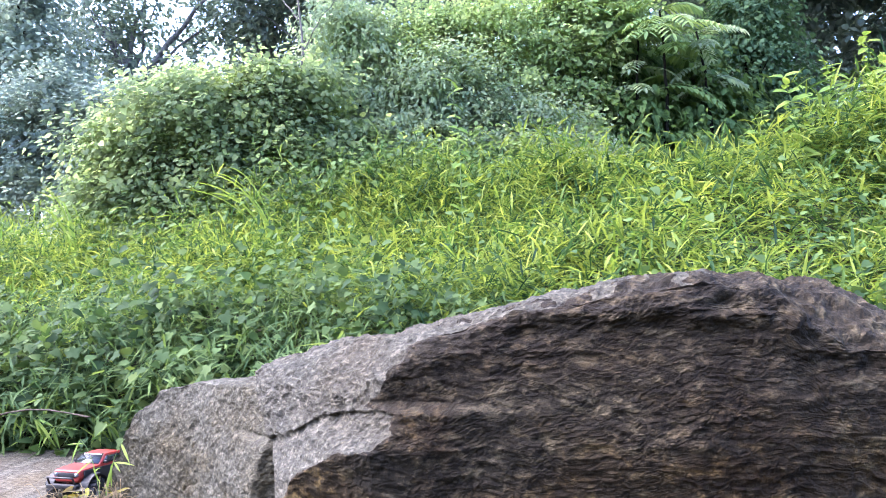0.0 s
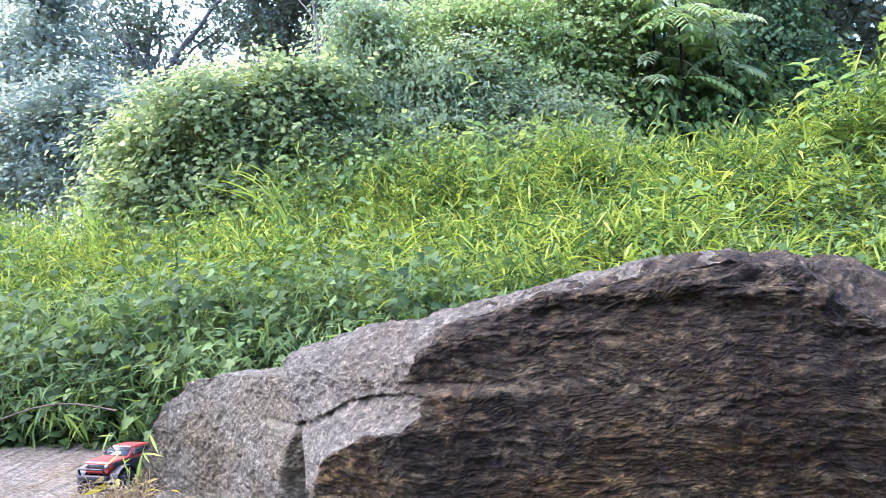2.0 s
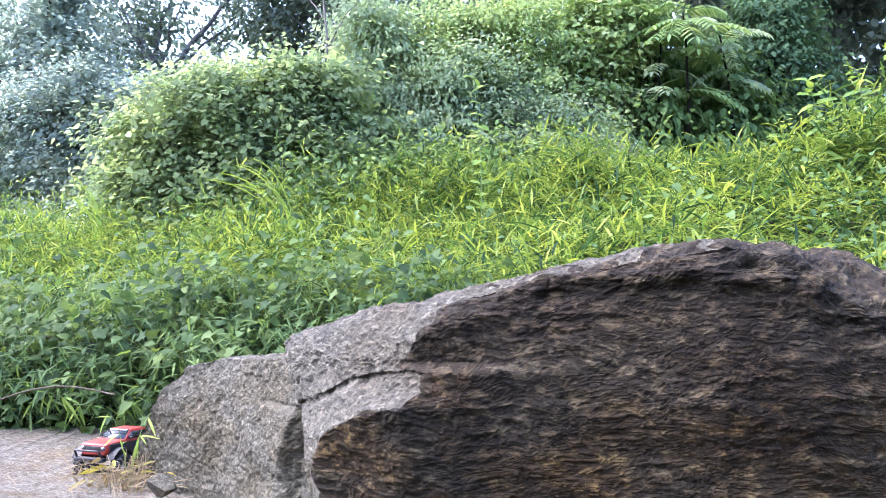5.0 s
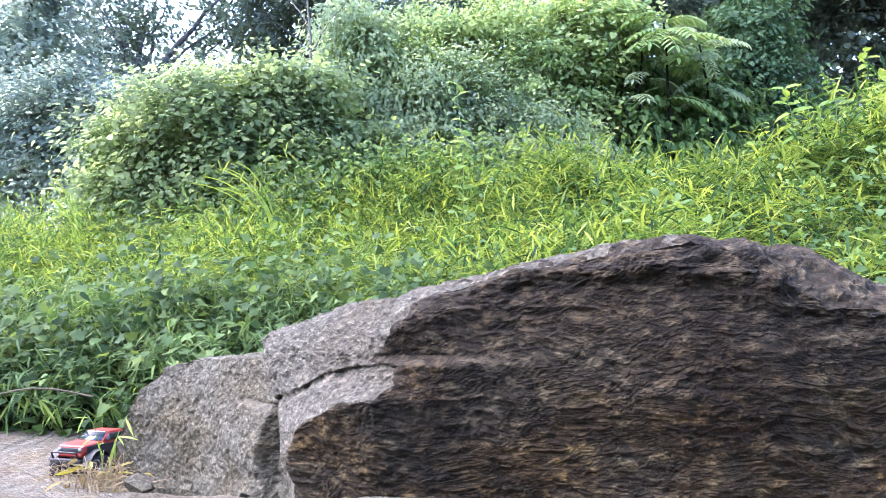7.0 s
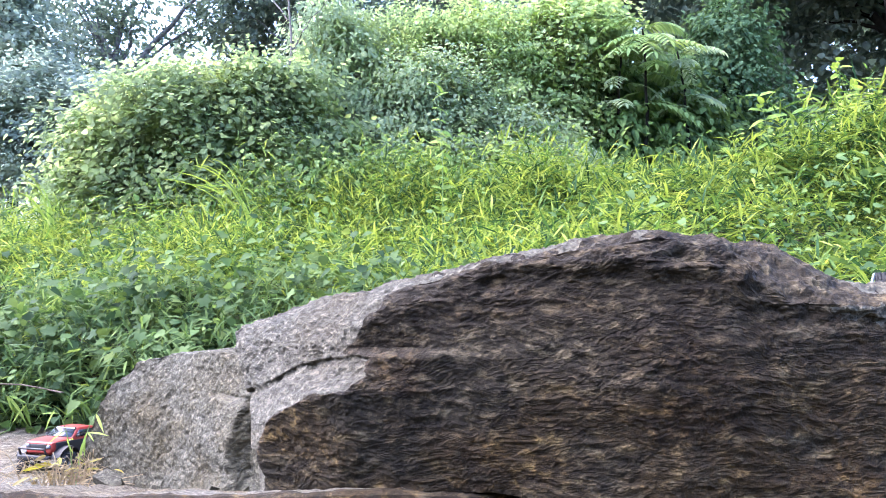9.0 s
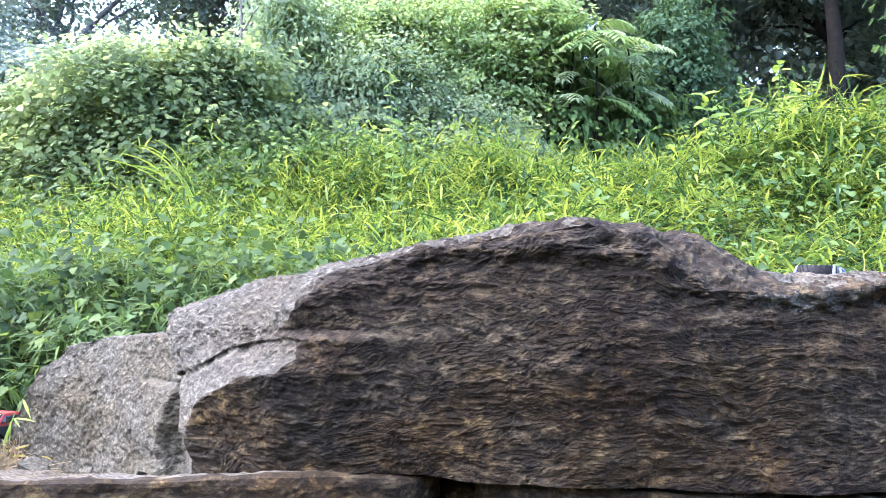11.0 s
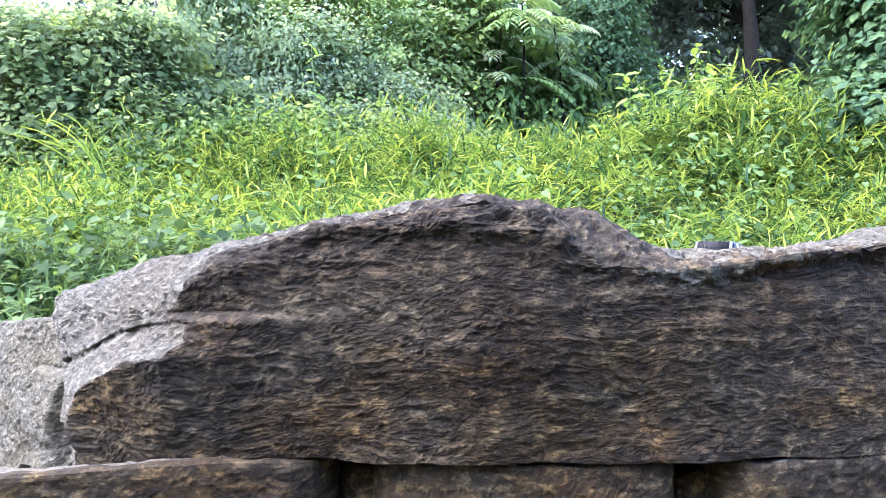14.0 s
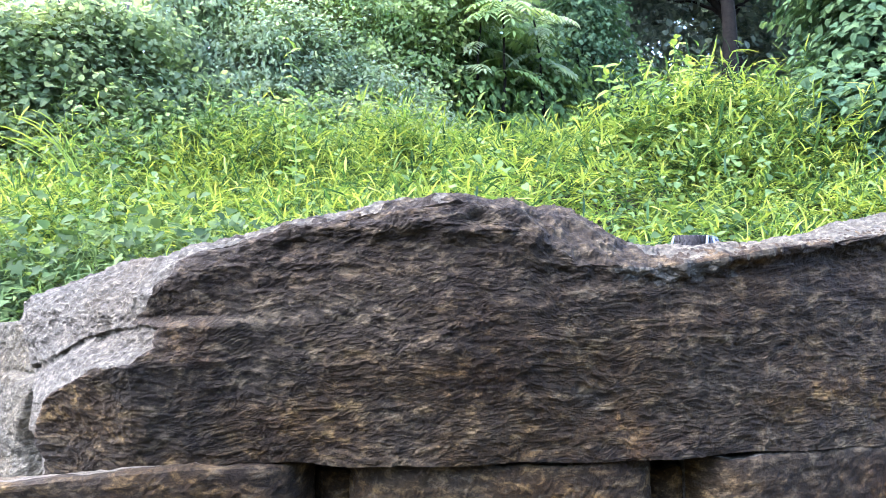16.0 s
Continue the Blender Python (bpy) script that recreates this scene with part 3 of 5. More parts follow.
def weed_field(n, place, height, seed, leaf=(0.05, 0.11), per=14, shape=HEART, spread=0.16, wide=0.46, tilt=0.35, low=0.15):
    rng = np.random.default_rng(seed)
    x, y = place(rng, n)
    h = height * rng.uniform(0.5, 1.2, n) * np.clip(1 + 1.2 * fbm(np.stack([x, y, 0 * x], 1) * 1.8, 2, seed), 0.35, 1.6)
    base = np.stack([x, y, ground_at(x, y)], 1)
    at, way, up, ln = [], [], [], []
    for k in range(per):
        t = rng.uniform(low, 1, n) if k else np.ones(n)
        az = rng.uniform(0, 2 * np.pi, n)
        r = spread * rng.uniform(0.2, 1, n)
        p = base + np.stack([r * np.cos(az), r * np.sin(az), h * t], 1)
        el = rng.uniform(-0.7, 0.6, n)
        at.append(p)
        way.append(np.stack([np.cos(az) * np.cos(el), np.sin(az) * np.cos(el), np.sin(el)], 1))
        up.append(np.tile([0, -tilt, 1.0], (n, 1)) + 0.45 * rng.normal(size=(n, 3)))
        ln.append(rng.uniform(*leaf, n))
    at, way, up, ln = (np.concatenate(v) for v in (at, way, up, ln))
    return leaves(at, way, up, ln, wide * ln, shape, 0.25, 0.25)


lv = grass_field(19500, (-7.2, 7.6), (3.5, 8.7), 0.66, 11, (0.09, 0.21), 9)
lv2 = grass_field(2600, (-7.0, 7.5), (7.5, 8.4), 0.72, 12, (0.12, 0.24), 9)
tagged(mesh_object("grass", *gather([lv, lv2, grass_field(6500, (-6.5, 0.6), (4.9, 8.3), 0.74, 14, (0.10, 0.21), 9), grass_field(1500, (3.7, 6.0), (7.1, 8.7), 0.95, 13, (0.12, 0.26), 10)]), GRASS), "thick bright green grass with long arching blades", "grass", kind="stuff")


def weed_spots(rng, n):
    x, y = rng.uniform(-6.5, 7.0, n), rng.uniform(4.4, 8.6, n)
    return x, y


def patch_spots(rng, n):
    k = rng.integers(0, 7, n)
    cx = np.array([2.2, 3.3, 4.2, 0.4, -1.6, 5.0, 1.2])[k]
    cy = np.array([5.6, 6.2, 6.9, 6.3, 5.9, 7.4, 5.3])[k]
    return cx + rng.normal(0, 0.35, n), cy + rng.normal(0, 0.3, n)


def foot_spots(rng, n):
    x = rng.uniform(-4.5, 0.8, n)
    return x, rng.uniform(4.2, 4.55, n) + 0.22 * np.clip((-0.6 - x) / 0.6, 0, 1)


def hollow_spots(rng, n):
    return rng.uniform(0.9, 3.4, n), rng.uniform(3.7, 5.0, n)


def bank_spots(rng, n):
    x = rng.uniform(-5.5, 0.5, n)
    return x, 4.45 + 0.8 * rng.uniform(0, 1, n) ** 1.4


tagged(mesh_object("weeds", *gather([weed_field(750, weed_spots, 0.56, 21, (0.035, 0.072), 13, BROAD, 0.14, 0.4), weed_field(80, patch_spots, 0.66, 25, (0.04, 0.085), 12, BROAD, 0.16, 0.42, 0.5)]), WEED, smooth=True), "broad-leaved green weeds growing through the grass", "weeds", kind="stuff")
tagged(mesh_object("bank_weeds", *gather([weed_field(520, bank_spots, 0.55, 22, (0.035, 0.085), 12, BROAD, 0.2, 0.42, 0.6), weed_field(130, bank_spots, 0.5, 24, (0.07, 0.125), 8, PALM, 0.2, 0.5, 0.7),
                                          weed_field(380, foot_spots, 0.3, 23, (0.04, 0.085), 12, BROAD, 0.14, 0.42, 0.6, 0.02), weed_field(260, hollow_spots, 0.5, 26, (0.04, 0.09), 12, BROAD, 0.16, 0.4, 0.4)]), SHADE_WEED, smooth=True), "broad and lobed weed leaves on the bank, coloured dark for its shade", "weeds", kind="stuff")


def mound_spots(rng, n):
    x = rng.normal(6.35, 0.45, n)
    return x, rng.uniform(6.9, 8.2, n)


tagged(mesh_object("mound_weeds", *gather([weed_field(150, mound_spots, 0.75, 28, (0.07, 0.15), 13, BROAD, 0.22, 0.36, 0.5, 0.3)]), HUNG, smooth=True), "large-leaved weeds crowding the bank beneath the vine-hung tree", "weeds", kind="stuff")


def bamboo_spots(rng, n):
    return rng.uniform(-4.6, 0.2, n), rng.uniform(4.42, 5.5, n)


# drooping narrow-leaved shoots along the foot of the bank
brng = np.random.default_rng(27)
bx, by = bamboo_spots(brng, 1000)
bz, bh = ground_at(bx, by), brng.uniform(0.25, 0.65, 1000)
bl = []
for k in range(9):
    t = brng.uniform(0.4, 1.0, 1000)
    az = brng.uniform(0, 6.28, 1000)
    at = np.stack([bx + 0.12 * t * np.cos(az), by - 0.14 * t, bz + bh * t], 1)
    bl.append(leaves(at, np.stack([np.cos(az), np.sin(az) - 0.2, brng.uniform(-1.1, 0.3, 1000)], 1), np.tile([0, -0.4, 1.0], (1000, 1)), brng.uniform(0.08, 0.16, 1000), 0.0075, LANCE, 0.3))
tagged(mesh_object("drooping_grass", *gather(bl), WEED), "drooping narrow grass leaves at the foot of the bank", "grass", kind="stuff")


# ---- shrubs and trees ----
def crown_mesh(blobs, clusters, per, leaf, shape, wide, seed, shell=0.35, hang=0.3, spread=0.22, facing=0.22):
    """Leaves in small clumps over and inside a group of uneven lobes (x, y, z, rx, ry, rz)."""
    rng = np.random.default_rng(seed)
    blobs = np.array(blobs, float)
    size = blobs[:, 3] * blobs[:, 4] + blobs[:, 3] * blobs[:, 5]
    pick = rng.choice(len(blobs), clusters, p=size / size.sum())
    d = scattered(clusters, rng)
    c, r = blobs[pick, :3], blobs[pick, 3:]
    rad = 1 - shell * rng.uniform(0, 1, clusters) ** 1.5
    rad = rad * (1 + 0.55 * fbm((c + d * r) * 2.2, 3, seed))
    pc = c + d * r * rad[:, None]
    n = clusters * per
    out = np.repeat(unit(d / r), per, 0)
    # each clump is a flat spray that reaches outwards and hangs a little
    reach = unit(d / r * (1, 1, 0.4) + 0.5 * scattered(clusters, rng))
    along = np.repeat(reach, per, 0)
    f = rng.uniform(-1, 1, n)[:, None]
    at = np.repeat(pc, per, 0) + along * f * spread * 1.5 + rng.normal(0, spread * 0.55, (n, 3)) * (1, 1, 0.4) - (0, 0, 1.0) * (f + 1) ** 2 * spread * hang * 0.4
    way = along * 0.8 + 0.8 * scattered(n, rng) * (1, 1, 0.5) + (0, 0, -hang)
    up = np.tile([0, 0, 1.0], (n, 1)) * (1 - 0.5 * facing) + facing * out + 0.24 * rng.normal(size=(n, 3))
    ln = rng.uniform(*leaf, n)
    return leaves(at, way, up, ln, wide * ln, shape, 0.2, 0.25), pc


def limbs(base, blobs, r0, rng, twigs=3, fork=0.62):
    """A trunk that bends a little up to its fork, and limbs from there into the lobes."""
    base = np.array(base, float)
    centre = np.mean([b[:3] for b in blobs], 0)
    head = base + (centre - base) * (0.5, 0.5, fork)
    t = np.linspace(0, 1, 10)[:, None]
    stem = base + (head - base) * t + 0.12 * np.sin(np.pi * t) * rng.normal(0, 1, 3) * (1, 1, 0)
    pieces = [tube(stem, np.linspace(r0 * 1.25, r0 * 0.8, 10), 9)]
    for b in blobs:
        for k in range(twigs):
            end = np.array(b[:3]) + scattered(1, rng)[0] * np.array(b[3:]) * (0.8 if k else 0.2)
            t = np.linspace(0, 1, 9)[:, None]
            mid = head + (end - head) * (0.35, 0.35, 0.65) + rng.normal(0, 0.12, 3)
            path = (1 - t) ** 2 * head + 2 * t * (1 - t) * mid + t**2 * end
            path[1:-1] += rng.normal(0, 0.03, (7, 3))
            rr = r0 * (0.4 if k else 0.7)
            pieces.append(tube(path, np.linspace(rr, rr * 0.1, 9), 6))
    return gather(pieces)


def plant(name, label, category, base_xy, blobs, clusters, per, leaf, shape, wide, mat, seed, trunk=0.05, bark=BARK, shell=0.35, hang=0.3, spread=0.22, group="", twigs=3, facing=0.22):
    """A shrub or tree: trunk with limbs, and a crown."""
    bx, by = base_xy
    bz = float(ground_at(bx, by)) - 0.05
    ob = thing(name, pose(bx, by, bz), label, category, group)
    local = [(b[0] - bx, b[1] - by, b[2] - bz, *b[3:]) for b in blobs]
    mesh_object("trunk", *limbs((0, 0, 0), local, trunk, np.random.default_rng(seed + 1), twigs), bark, ob, smooth=True)
    mesh_object("crown", *crown_mesh(local, clusters, per, leaf, shape, wide, seed, shell, hang, spread, facing)[0], mat, ob)
    return ob


plant("shrub", "mound of dense climbing vine over a tall shrub", "shrub", (-3.3, 8.9),
      [(-3.0, 8.7, 2.95, 0.85, 0.7, 0.55), (-3.8, 8.75, 2.85, 0.8, 0.7, 0.5), (-2.6, 8.8, 2.7, 0.55, 0.6, 0.75), (-3.1, 8.5, 2.2, 1.2, 0.7, 0.6), (-4.3, 8.65, 2.4, 0.55, 0.6, 0.55), (-3.95, 8.5, 1.9, 0.75, 0.6, 0.5), (-2.0, 9.0, 2.5, 0.6, 0.5, 0.6), (-3.7, 8.7, 3.3, 0.35, 0.3, 0.25), (-2.8, 8.7, 3.4, 0.3, 0.3, 0.22), (-4.55, 8.8, 2.85, 0.3, 0.3, 0.25), (-2.2, 8.8, 3.3, 0.4, 0.3, 0.3), (-4.4, 8.3, 2.5, 0.4, 0.3, 0.25), (-3.3, 8.1, 2.6, 0.4, 0.3, 0.25), (-4.6, 8.5, 1.85, 0.35, 0.3, 0.3)],
      2000, 27, (0.045, 0.092), HEART, 0.46, VINE, 101, spread=0.27, facing=0.7, hang=0.4)
plant("shrub", "low leafy shrub in front of the vine mound", "shrub", (-3.9, 8.1),
      [(-3.6, 8.1, 1.6, 0.8, 0.4, 0.35), (-4.15, 8.2, 1.55, 0.5, 0.4, 0.35), (-2.5, 8.2, 1.75, 0.8, 0.4, 0.4)], 450, 22, (0.055, 0.11), OVAL, 0.36, VINE, 114, facing=0.7)
plant("shrub", "shrub with many small leaves, haze in its blue-green colour", "shrub", (-6.4, 10.4),
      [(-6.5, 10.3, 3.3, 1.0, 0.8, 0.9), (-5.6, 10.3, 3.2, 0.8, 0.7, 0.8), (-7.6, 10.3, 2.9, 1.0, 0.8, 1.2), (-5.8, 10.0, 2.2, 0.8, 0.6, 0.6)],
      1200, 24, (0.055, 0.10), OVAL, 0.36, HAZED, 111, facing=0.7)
plant("tree", "slim tree with haze mixed into its pale green foliage colour", "tree", (-7.9, 11.4),
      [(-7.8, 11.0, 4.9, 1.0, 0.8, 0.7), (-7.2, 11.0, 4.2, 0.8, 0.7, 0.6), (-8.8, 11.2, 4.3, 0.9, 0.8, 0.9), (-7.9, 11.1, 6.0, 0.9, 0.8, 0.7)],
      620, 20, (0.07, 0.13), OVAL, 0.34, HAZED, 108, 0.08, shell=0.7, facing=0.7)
plant("shrub", "grey-green shrub with drooping narrow leaves", "shrub", (-1.5, 9.9),
      [(-1.65, 9.8, 3.5, 0.75, 0.6, 0.9), (-1.9, 9.9, 4.4, 0.6, 0.6, 0.6), (-1.3, 9.4, 2.4, 1.0, 0.5, 0.55), (-0.9, 9.7, 3.2, 0.7, 0.5, 0.7), (-2.1, 9.3, 2.5, 0.6, 0.5, 0.6)],
      1350, 26, (0.058, 0.105), OVAL, 0.23, SHRUB, 102, hang=0.7, facing=0.7)
plant("shrub", "low shrub with fresh green tips", "shrub", (-1.6, 8.6),
      [(-1.8, 8.5, 1.95, 0.7, 0.45, 0.4), (-0.9, 8.7, 2.05, 0.7, 0.45, 0.4), (0.0, 8.9, 2.15, 0.6, 0.45, 0.35)], 560, 22, (0.05, 0.10), OVAL, 0.34, FRESH, 112, facing=0.7)
plant("shrub", "shrub with small glossy leaves at the wood's edge", "shrub", (0.3, 9.9),
      [(-0.25, 9.7, 3.0, 0.8, 0.5, 0.75), (0.5, 9.8, 2.8, 0.8, 0.5, 0.6), (0.2, 9.5, 2.4, 0.9, 0.4, 0.4), (1.1, 9.9, 2.5, 0.6, 0.4, 0.5)],
      1050, 28, (0.038, 0.074), OVAL, 0.37, DIM, 103, facing=0.7)
plant("tree", "slender tree with feathery light green foliage", "tree", (0.1, 10.9),
      [(-0.8, 10.3, 4.35, 0.85, 0.6, 0.55), (0.1, 10.2, 4.55, 0.85, 0.6, 0.5), (0.65, 10.2, 3.95, 0.65, 0.5, 0.5), (-0.3, 10.2, 3.75, 0.7, 0.5, 0.4), (1.3, 10.5, 4.7, 0.6, 0.6, 0.6), (-0.9, 10.0, 3.9, 0.5, 0.4, 0.4)],
      1450, 26, (0.042, 0.076), OVAL, 0.3, FEATHERY, 104, 0.06, shell=0.6, spread=0.16, facing=0.7)
plant("tree", "vine-covered tree beside the dark wood", "tree", (1.35, 10.6),
      [(1.3, 10.4, 3.3, 0.4, 0.35, 0.9), (1.35, 10.6, 4.4, 0.6, 0.5, 0.6), (1.75, 10.6, 4.6, 0.5, 0.5, 0.45), (1.2, 10.3, 2.6, 0.3, 0.3, 0.5)],
      700, 22, (0.06, 0.11), HEART, 0.42, FEATHERY, 105, 0.11, bark=BARK_HAZED, facing=0.7)
plant("shrub", "dark drooping shrub below the young feathered tree", "shrub", (2.6, 10.8),
      [(2.3, 10.5, 3.0, 0.7, 0.5, 0.6), (3.1, 10.7, 3.1, 0.8, 0.5, 0.7), (2.6, 10.4, 2.5, 1.0, 0.4, 0.4), (1.9, 10.9, 3.8, 0.5, 0.5, 0.5), (2.7, 11.0, 3.9, 0.7, 0.4, 0.6)], 660, 18, (0.09, 0.18), OVAL, 0.27, WEED, 113, hang=0.9, facing=0.4)
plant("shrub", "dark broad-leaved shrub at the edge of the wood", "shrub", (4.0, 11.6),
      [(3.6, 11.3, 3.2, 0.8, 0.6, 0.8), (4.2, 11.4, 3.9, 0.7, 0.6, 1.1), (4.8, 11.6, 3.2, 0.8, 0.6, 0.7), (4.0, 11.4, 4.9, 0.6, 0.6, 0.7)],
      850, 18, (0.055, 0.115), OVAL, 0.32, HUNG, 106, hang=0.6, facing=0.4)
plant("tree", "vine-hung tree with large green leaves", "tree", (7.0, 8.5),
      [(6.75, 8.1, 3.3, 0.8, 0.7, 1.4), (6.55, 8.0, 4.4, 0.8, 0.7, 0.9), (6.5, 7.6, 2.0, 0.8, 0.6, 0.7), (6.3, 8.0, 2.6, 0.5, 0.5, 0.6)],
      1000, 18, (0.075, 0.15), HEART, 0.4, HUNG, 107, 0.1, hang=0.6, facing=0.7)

# forest trees behind, each with a bare trunk below the crown
rngf = np.random.default_rng(77)
for i, (fx, fy, fh, fr) in enumerate([(-5.4, 15.5, 7.5, 0.16), (-8.5, 15.0, 6.5, 0.13), (-3.3, 14.6, 7.8, 0.08), (-1.2, 16.5, 8.0, 0.15), (2.8, 16.0, 7.6, 0.16), (5.4, 15.0, 7.5, 0.17), (7.68, 13.4, 8.0, 0.15), (9.6, 15.5, 7.6, 0.16), (12.0, 14.0, 7.0, 0.15), (-12.5, 16.0, 7.0, 0.15)]):
    fz = float(ground_at(fx, fy))
    lobes = [(fx + rngf.normal(0, 0.9), fy + rngf.normal(0, 0.7), fz + fh * rngf.uniform(0.55, 1.0), rngf.uniform(1.0, 1.7), rngf.uniform(1.0, 1.5), rngf.uniform(0.8, 1.3)) for _ in range(5)]
    forest_tree = plant("tree", "tall forest tree with a grey-brown trunk and dark crown", "tree", (fx, fy), lobes, 380 if fx < -4 else 600 if fx < 0 else 480, 12, (0.09, 0.17) if fx < 0 else (0.12, 0.22), OVAL, 0.34, WOODS, 200 + i, fr, bark=BARK_HAZED if fx < 0 else BARK, group="forest trees", twigs=2)
    # extra crown above the view, added to shade the shrubs from overhead and behind
    upper = [(rngf.normal(0, 1.2), rngf.normal(-1.6, 0.9), fh + rngf.uniform(2.0, 6.5), 2.2, 2.0, 1.3) for _ in range(5)]
    mesh_object("unseen_shade_crown", *crown_mesh(upper, 120, 10, (0.3, 0.55), OVAL, 0.34, 260 + i, 0.8, 0.3, 0.5)[0], WOODS, forest_tree)

# invented wood behind the camera: closes the clearing and keeps sky light off the boulder
back = []
brng2 = np.random.default_rng(15)
for i in range(22):
    wx, wy = -15 + 30 * (i + brng2.uniform(-0.4, 0.4)) / 22, brng2.uniform(-8.5, -5.5)
    back.append(crown_mesh([(wx, wy, -0.5 + 5.0 * f, 1.5, 1.2, 1.0) for f in (0.1, 0.3, 0.5, 0.7, 0.9)], 60, 6, (0.6, 1.1), OVAL, 0.38, 500 + i, 0.6, 0.3, 0.4)[0])
tagged(mesh_object("unseen_woods_behind", *gather(back), WOODS), "unseen wood added behind the camera to cut light on the boulder", "forest", kind="stuff")

# the far wood
wrng = np.random.default_rng(5)
wood = []
for i in range(46):
    wx, wy = -26 + 52 * (i + wrng.uniform(-0.4, 0.4)) / 46, wrng.uniform(18, 25)
    wz = float(ground_at(wx, wy))
    tall = 9.0 if wx > -4 else 6.5
    wood.append(crown_mesh([(wx, wy, wz + tall * f, 2.0, 1.6, 1.5) for f in (0.12, 0.3, 0.5, 0.7, 0.9)], (160 if wx > 3 else 90) if wx > -4 else 22 if -16 < wx < -8 else 60, 9, (0.25, 0.44) if wx > 2 else (0.17, 0.32), OVAL, 0.38, 300 + i, 0.6, 0.3, 0.4)[0])
for i in range(9):
    wx, wy = 5 + 1.4 * i + wrng.uniform(-0.3, 0.3), wrng.uniform(16.5, 18.5)
    wood.append(crown_mesh([(wx, wy, float(ground_at(wx, wy)) + f, 1.3, 1.2, 1.2) for f in (0.8, 2.2, 3.6, 5.0, 6.4)], 130, 16, (0.14, 0.26), OVAL, 0.36, 350 + i, 0.6, 0.3, 0.4)[0])
tagged(mesh_object("far_woods", *gather(wood), WOODS), "dense dark forest closing the distance", "forest", kind="stuff")


# ---- small growth ----
def sway(n, rng, k=0.03):
    return np.cumsum(rng.normal(0, k, (n, 3)), 0)


def tall_weed(x, y, top, seed, label, leaf=0.11, bend=0.1, gap=0.09, mat=FRESH):
    """An upright weed: a thin stem with leaves in pairs, smaller towards its tip."""
    rng = np.random.default_rng(seed)
    z = float(ground_at(x, y)) - 0.03
    ob = thing("tall_weed", pose(x, y, z), label, "weed", "tall weeds")
    h = top - z
    t = np.linspace(0, 1, 14)[:, None]
    path = t * (0, 0, h) + t**2 * rng.normal(0, bend, 3) * (1, 1, 0) + sway(14, rng, 0.006)
    mesh_object("stem", *tube(path, np.linspace(0.008, 0.002, 14), 6), STEM, ob, smooth=True)
    n = int(h * 0.7 / gap)
    at, way, ln = [], [], []
    for k in range(n):
        f = 0.32 + 0.68 * k / max(1, n - 1)
        p = np.array([np.interp(f, t[:, 0], path[:, a]) for a in range(3)])
        az = rng.uniform(0, 6.28)
        for side in (0, np.pi):
            el = rng.uniform(-0.3, 0.7)
            at.append(p)
            way.append((np.cos(az + side) * np.cos(el), np.sin(az + side) * np.cos(el), np.sin(el)))
            ln.append(leaf * (1.15 - 0.45 * f) * rng.uniform(0.55, 1.25))
    ln = np.array(ln)
    mesh_object("leaves", *leaves(np.array(at), np.array(way), np.array([[0, -0.7, 1.0]] * len(ln)), ln, 0.33 * ln, OVAL, 0.35), mat, ob)
    return ob


tall_weed(-0.14, 7.0, 2.68, 401, "single tall yellow-green weed standing above the grass", 0.15, 0.1, 0.1, SPROUT)
for k, (wx, wy, wt) in enumerate([(4.63, 9.04, 3.62), (3.95, 8.4, 3.05), (3.28, 7.7, 2.78), (4.3, 8.7, 3.2), (5.1, 9.0, 3.3), (3.6, 8.2, 2.85), (4.9, 8.3, 2.9), (5.35, 8.5, 3.0), (4.1, 7.9, 2.75), (4.5, 8.2, 2.95), (5.6, 8.8, 3.2), (3.0, 8.2, 2.6), (5.2, 7.7, 2.6), (4.75, 8.9, 3.35)]):
    tall_weed(wx, wy, wt, 410 + k, "tall fresh yellow-green weed on the bank", 0.19, 0.16, 0.075, SPROUT)
mrng = np.random.default_rng(58)
for k in range(12):
    wx, wy = mrng.uniform(3.4, 5.9), mrng.uniform(7.8, 8.9)
    tall_weed(wx, wy, float(ground_at(wx, wy)) + mrng.uniform(0.8, 1.3), 520 + k, "leafy yellow-green weed rising out of the grass", 0.17, 0.2, 0.075, SPROUT if k % 3 else FRESH)
for k, (wx, wy, wt) in enumerate([(-3.2, 7.2, 1.75), (-2.2, 7.4, 1.9), (0.7, 8.0, 2.3), (1.5, 7.9, 2.45)]):
    tall_weed(wx, wy, wt, 430 + k, "slim green weed among the grass", 0.13, 0.12, 0.13)


def reed(x, y, n, reach, seed, label):
    """A tuft of long arching blades."""
    rng = np.random.default_rng(seed)
    z = float(ground_at(x, y))
    ob = thing("reed", pose(x, y, z), label, "reed")
    for _ in range(n):
        az, h, r = rng.uniform(2.2, 4.4), rng.uniform(1.0, 1.25), reach * rng.uniform(0.6, 1.25)
        t = np.linspace(0, 1, 12)
        c = np.stack([np.cos(az) * r * t**1.8, 0.4 * np.sin(az) * r * t**1.8, h * (1.35 * t - 0.42 * t**3)], 1)
        w = 0.014 * np.sin(np.pi * (0.12 + 0.88 * t)) ** 0.7
        side = np.array([-np.sin(az), np.cos(az), 0.4])
        v = np.concatenate([c - w[:, None] * side, c + (0, 0, -0.006), c + w[:, None] * side])
        i = np.arange(11)
        f = np.concatenate([np.stack([i, i + 1, i + 13, i + 12], 1), np.stack([i + 12, i + 13, i + 25, i + 24], 1)])
        mesh_object("blade", v, f, SPROUT, ob, smooth=True)
    return ob


reed(-1.72, 6.45, 9, 0.8, 451, "tuft of long arching reed blades above the grass")
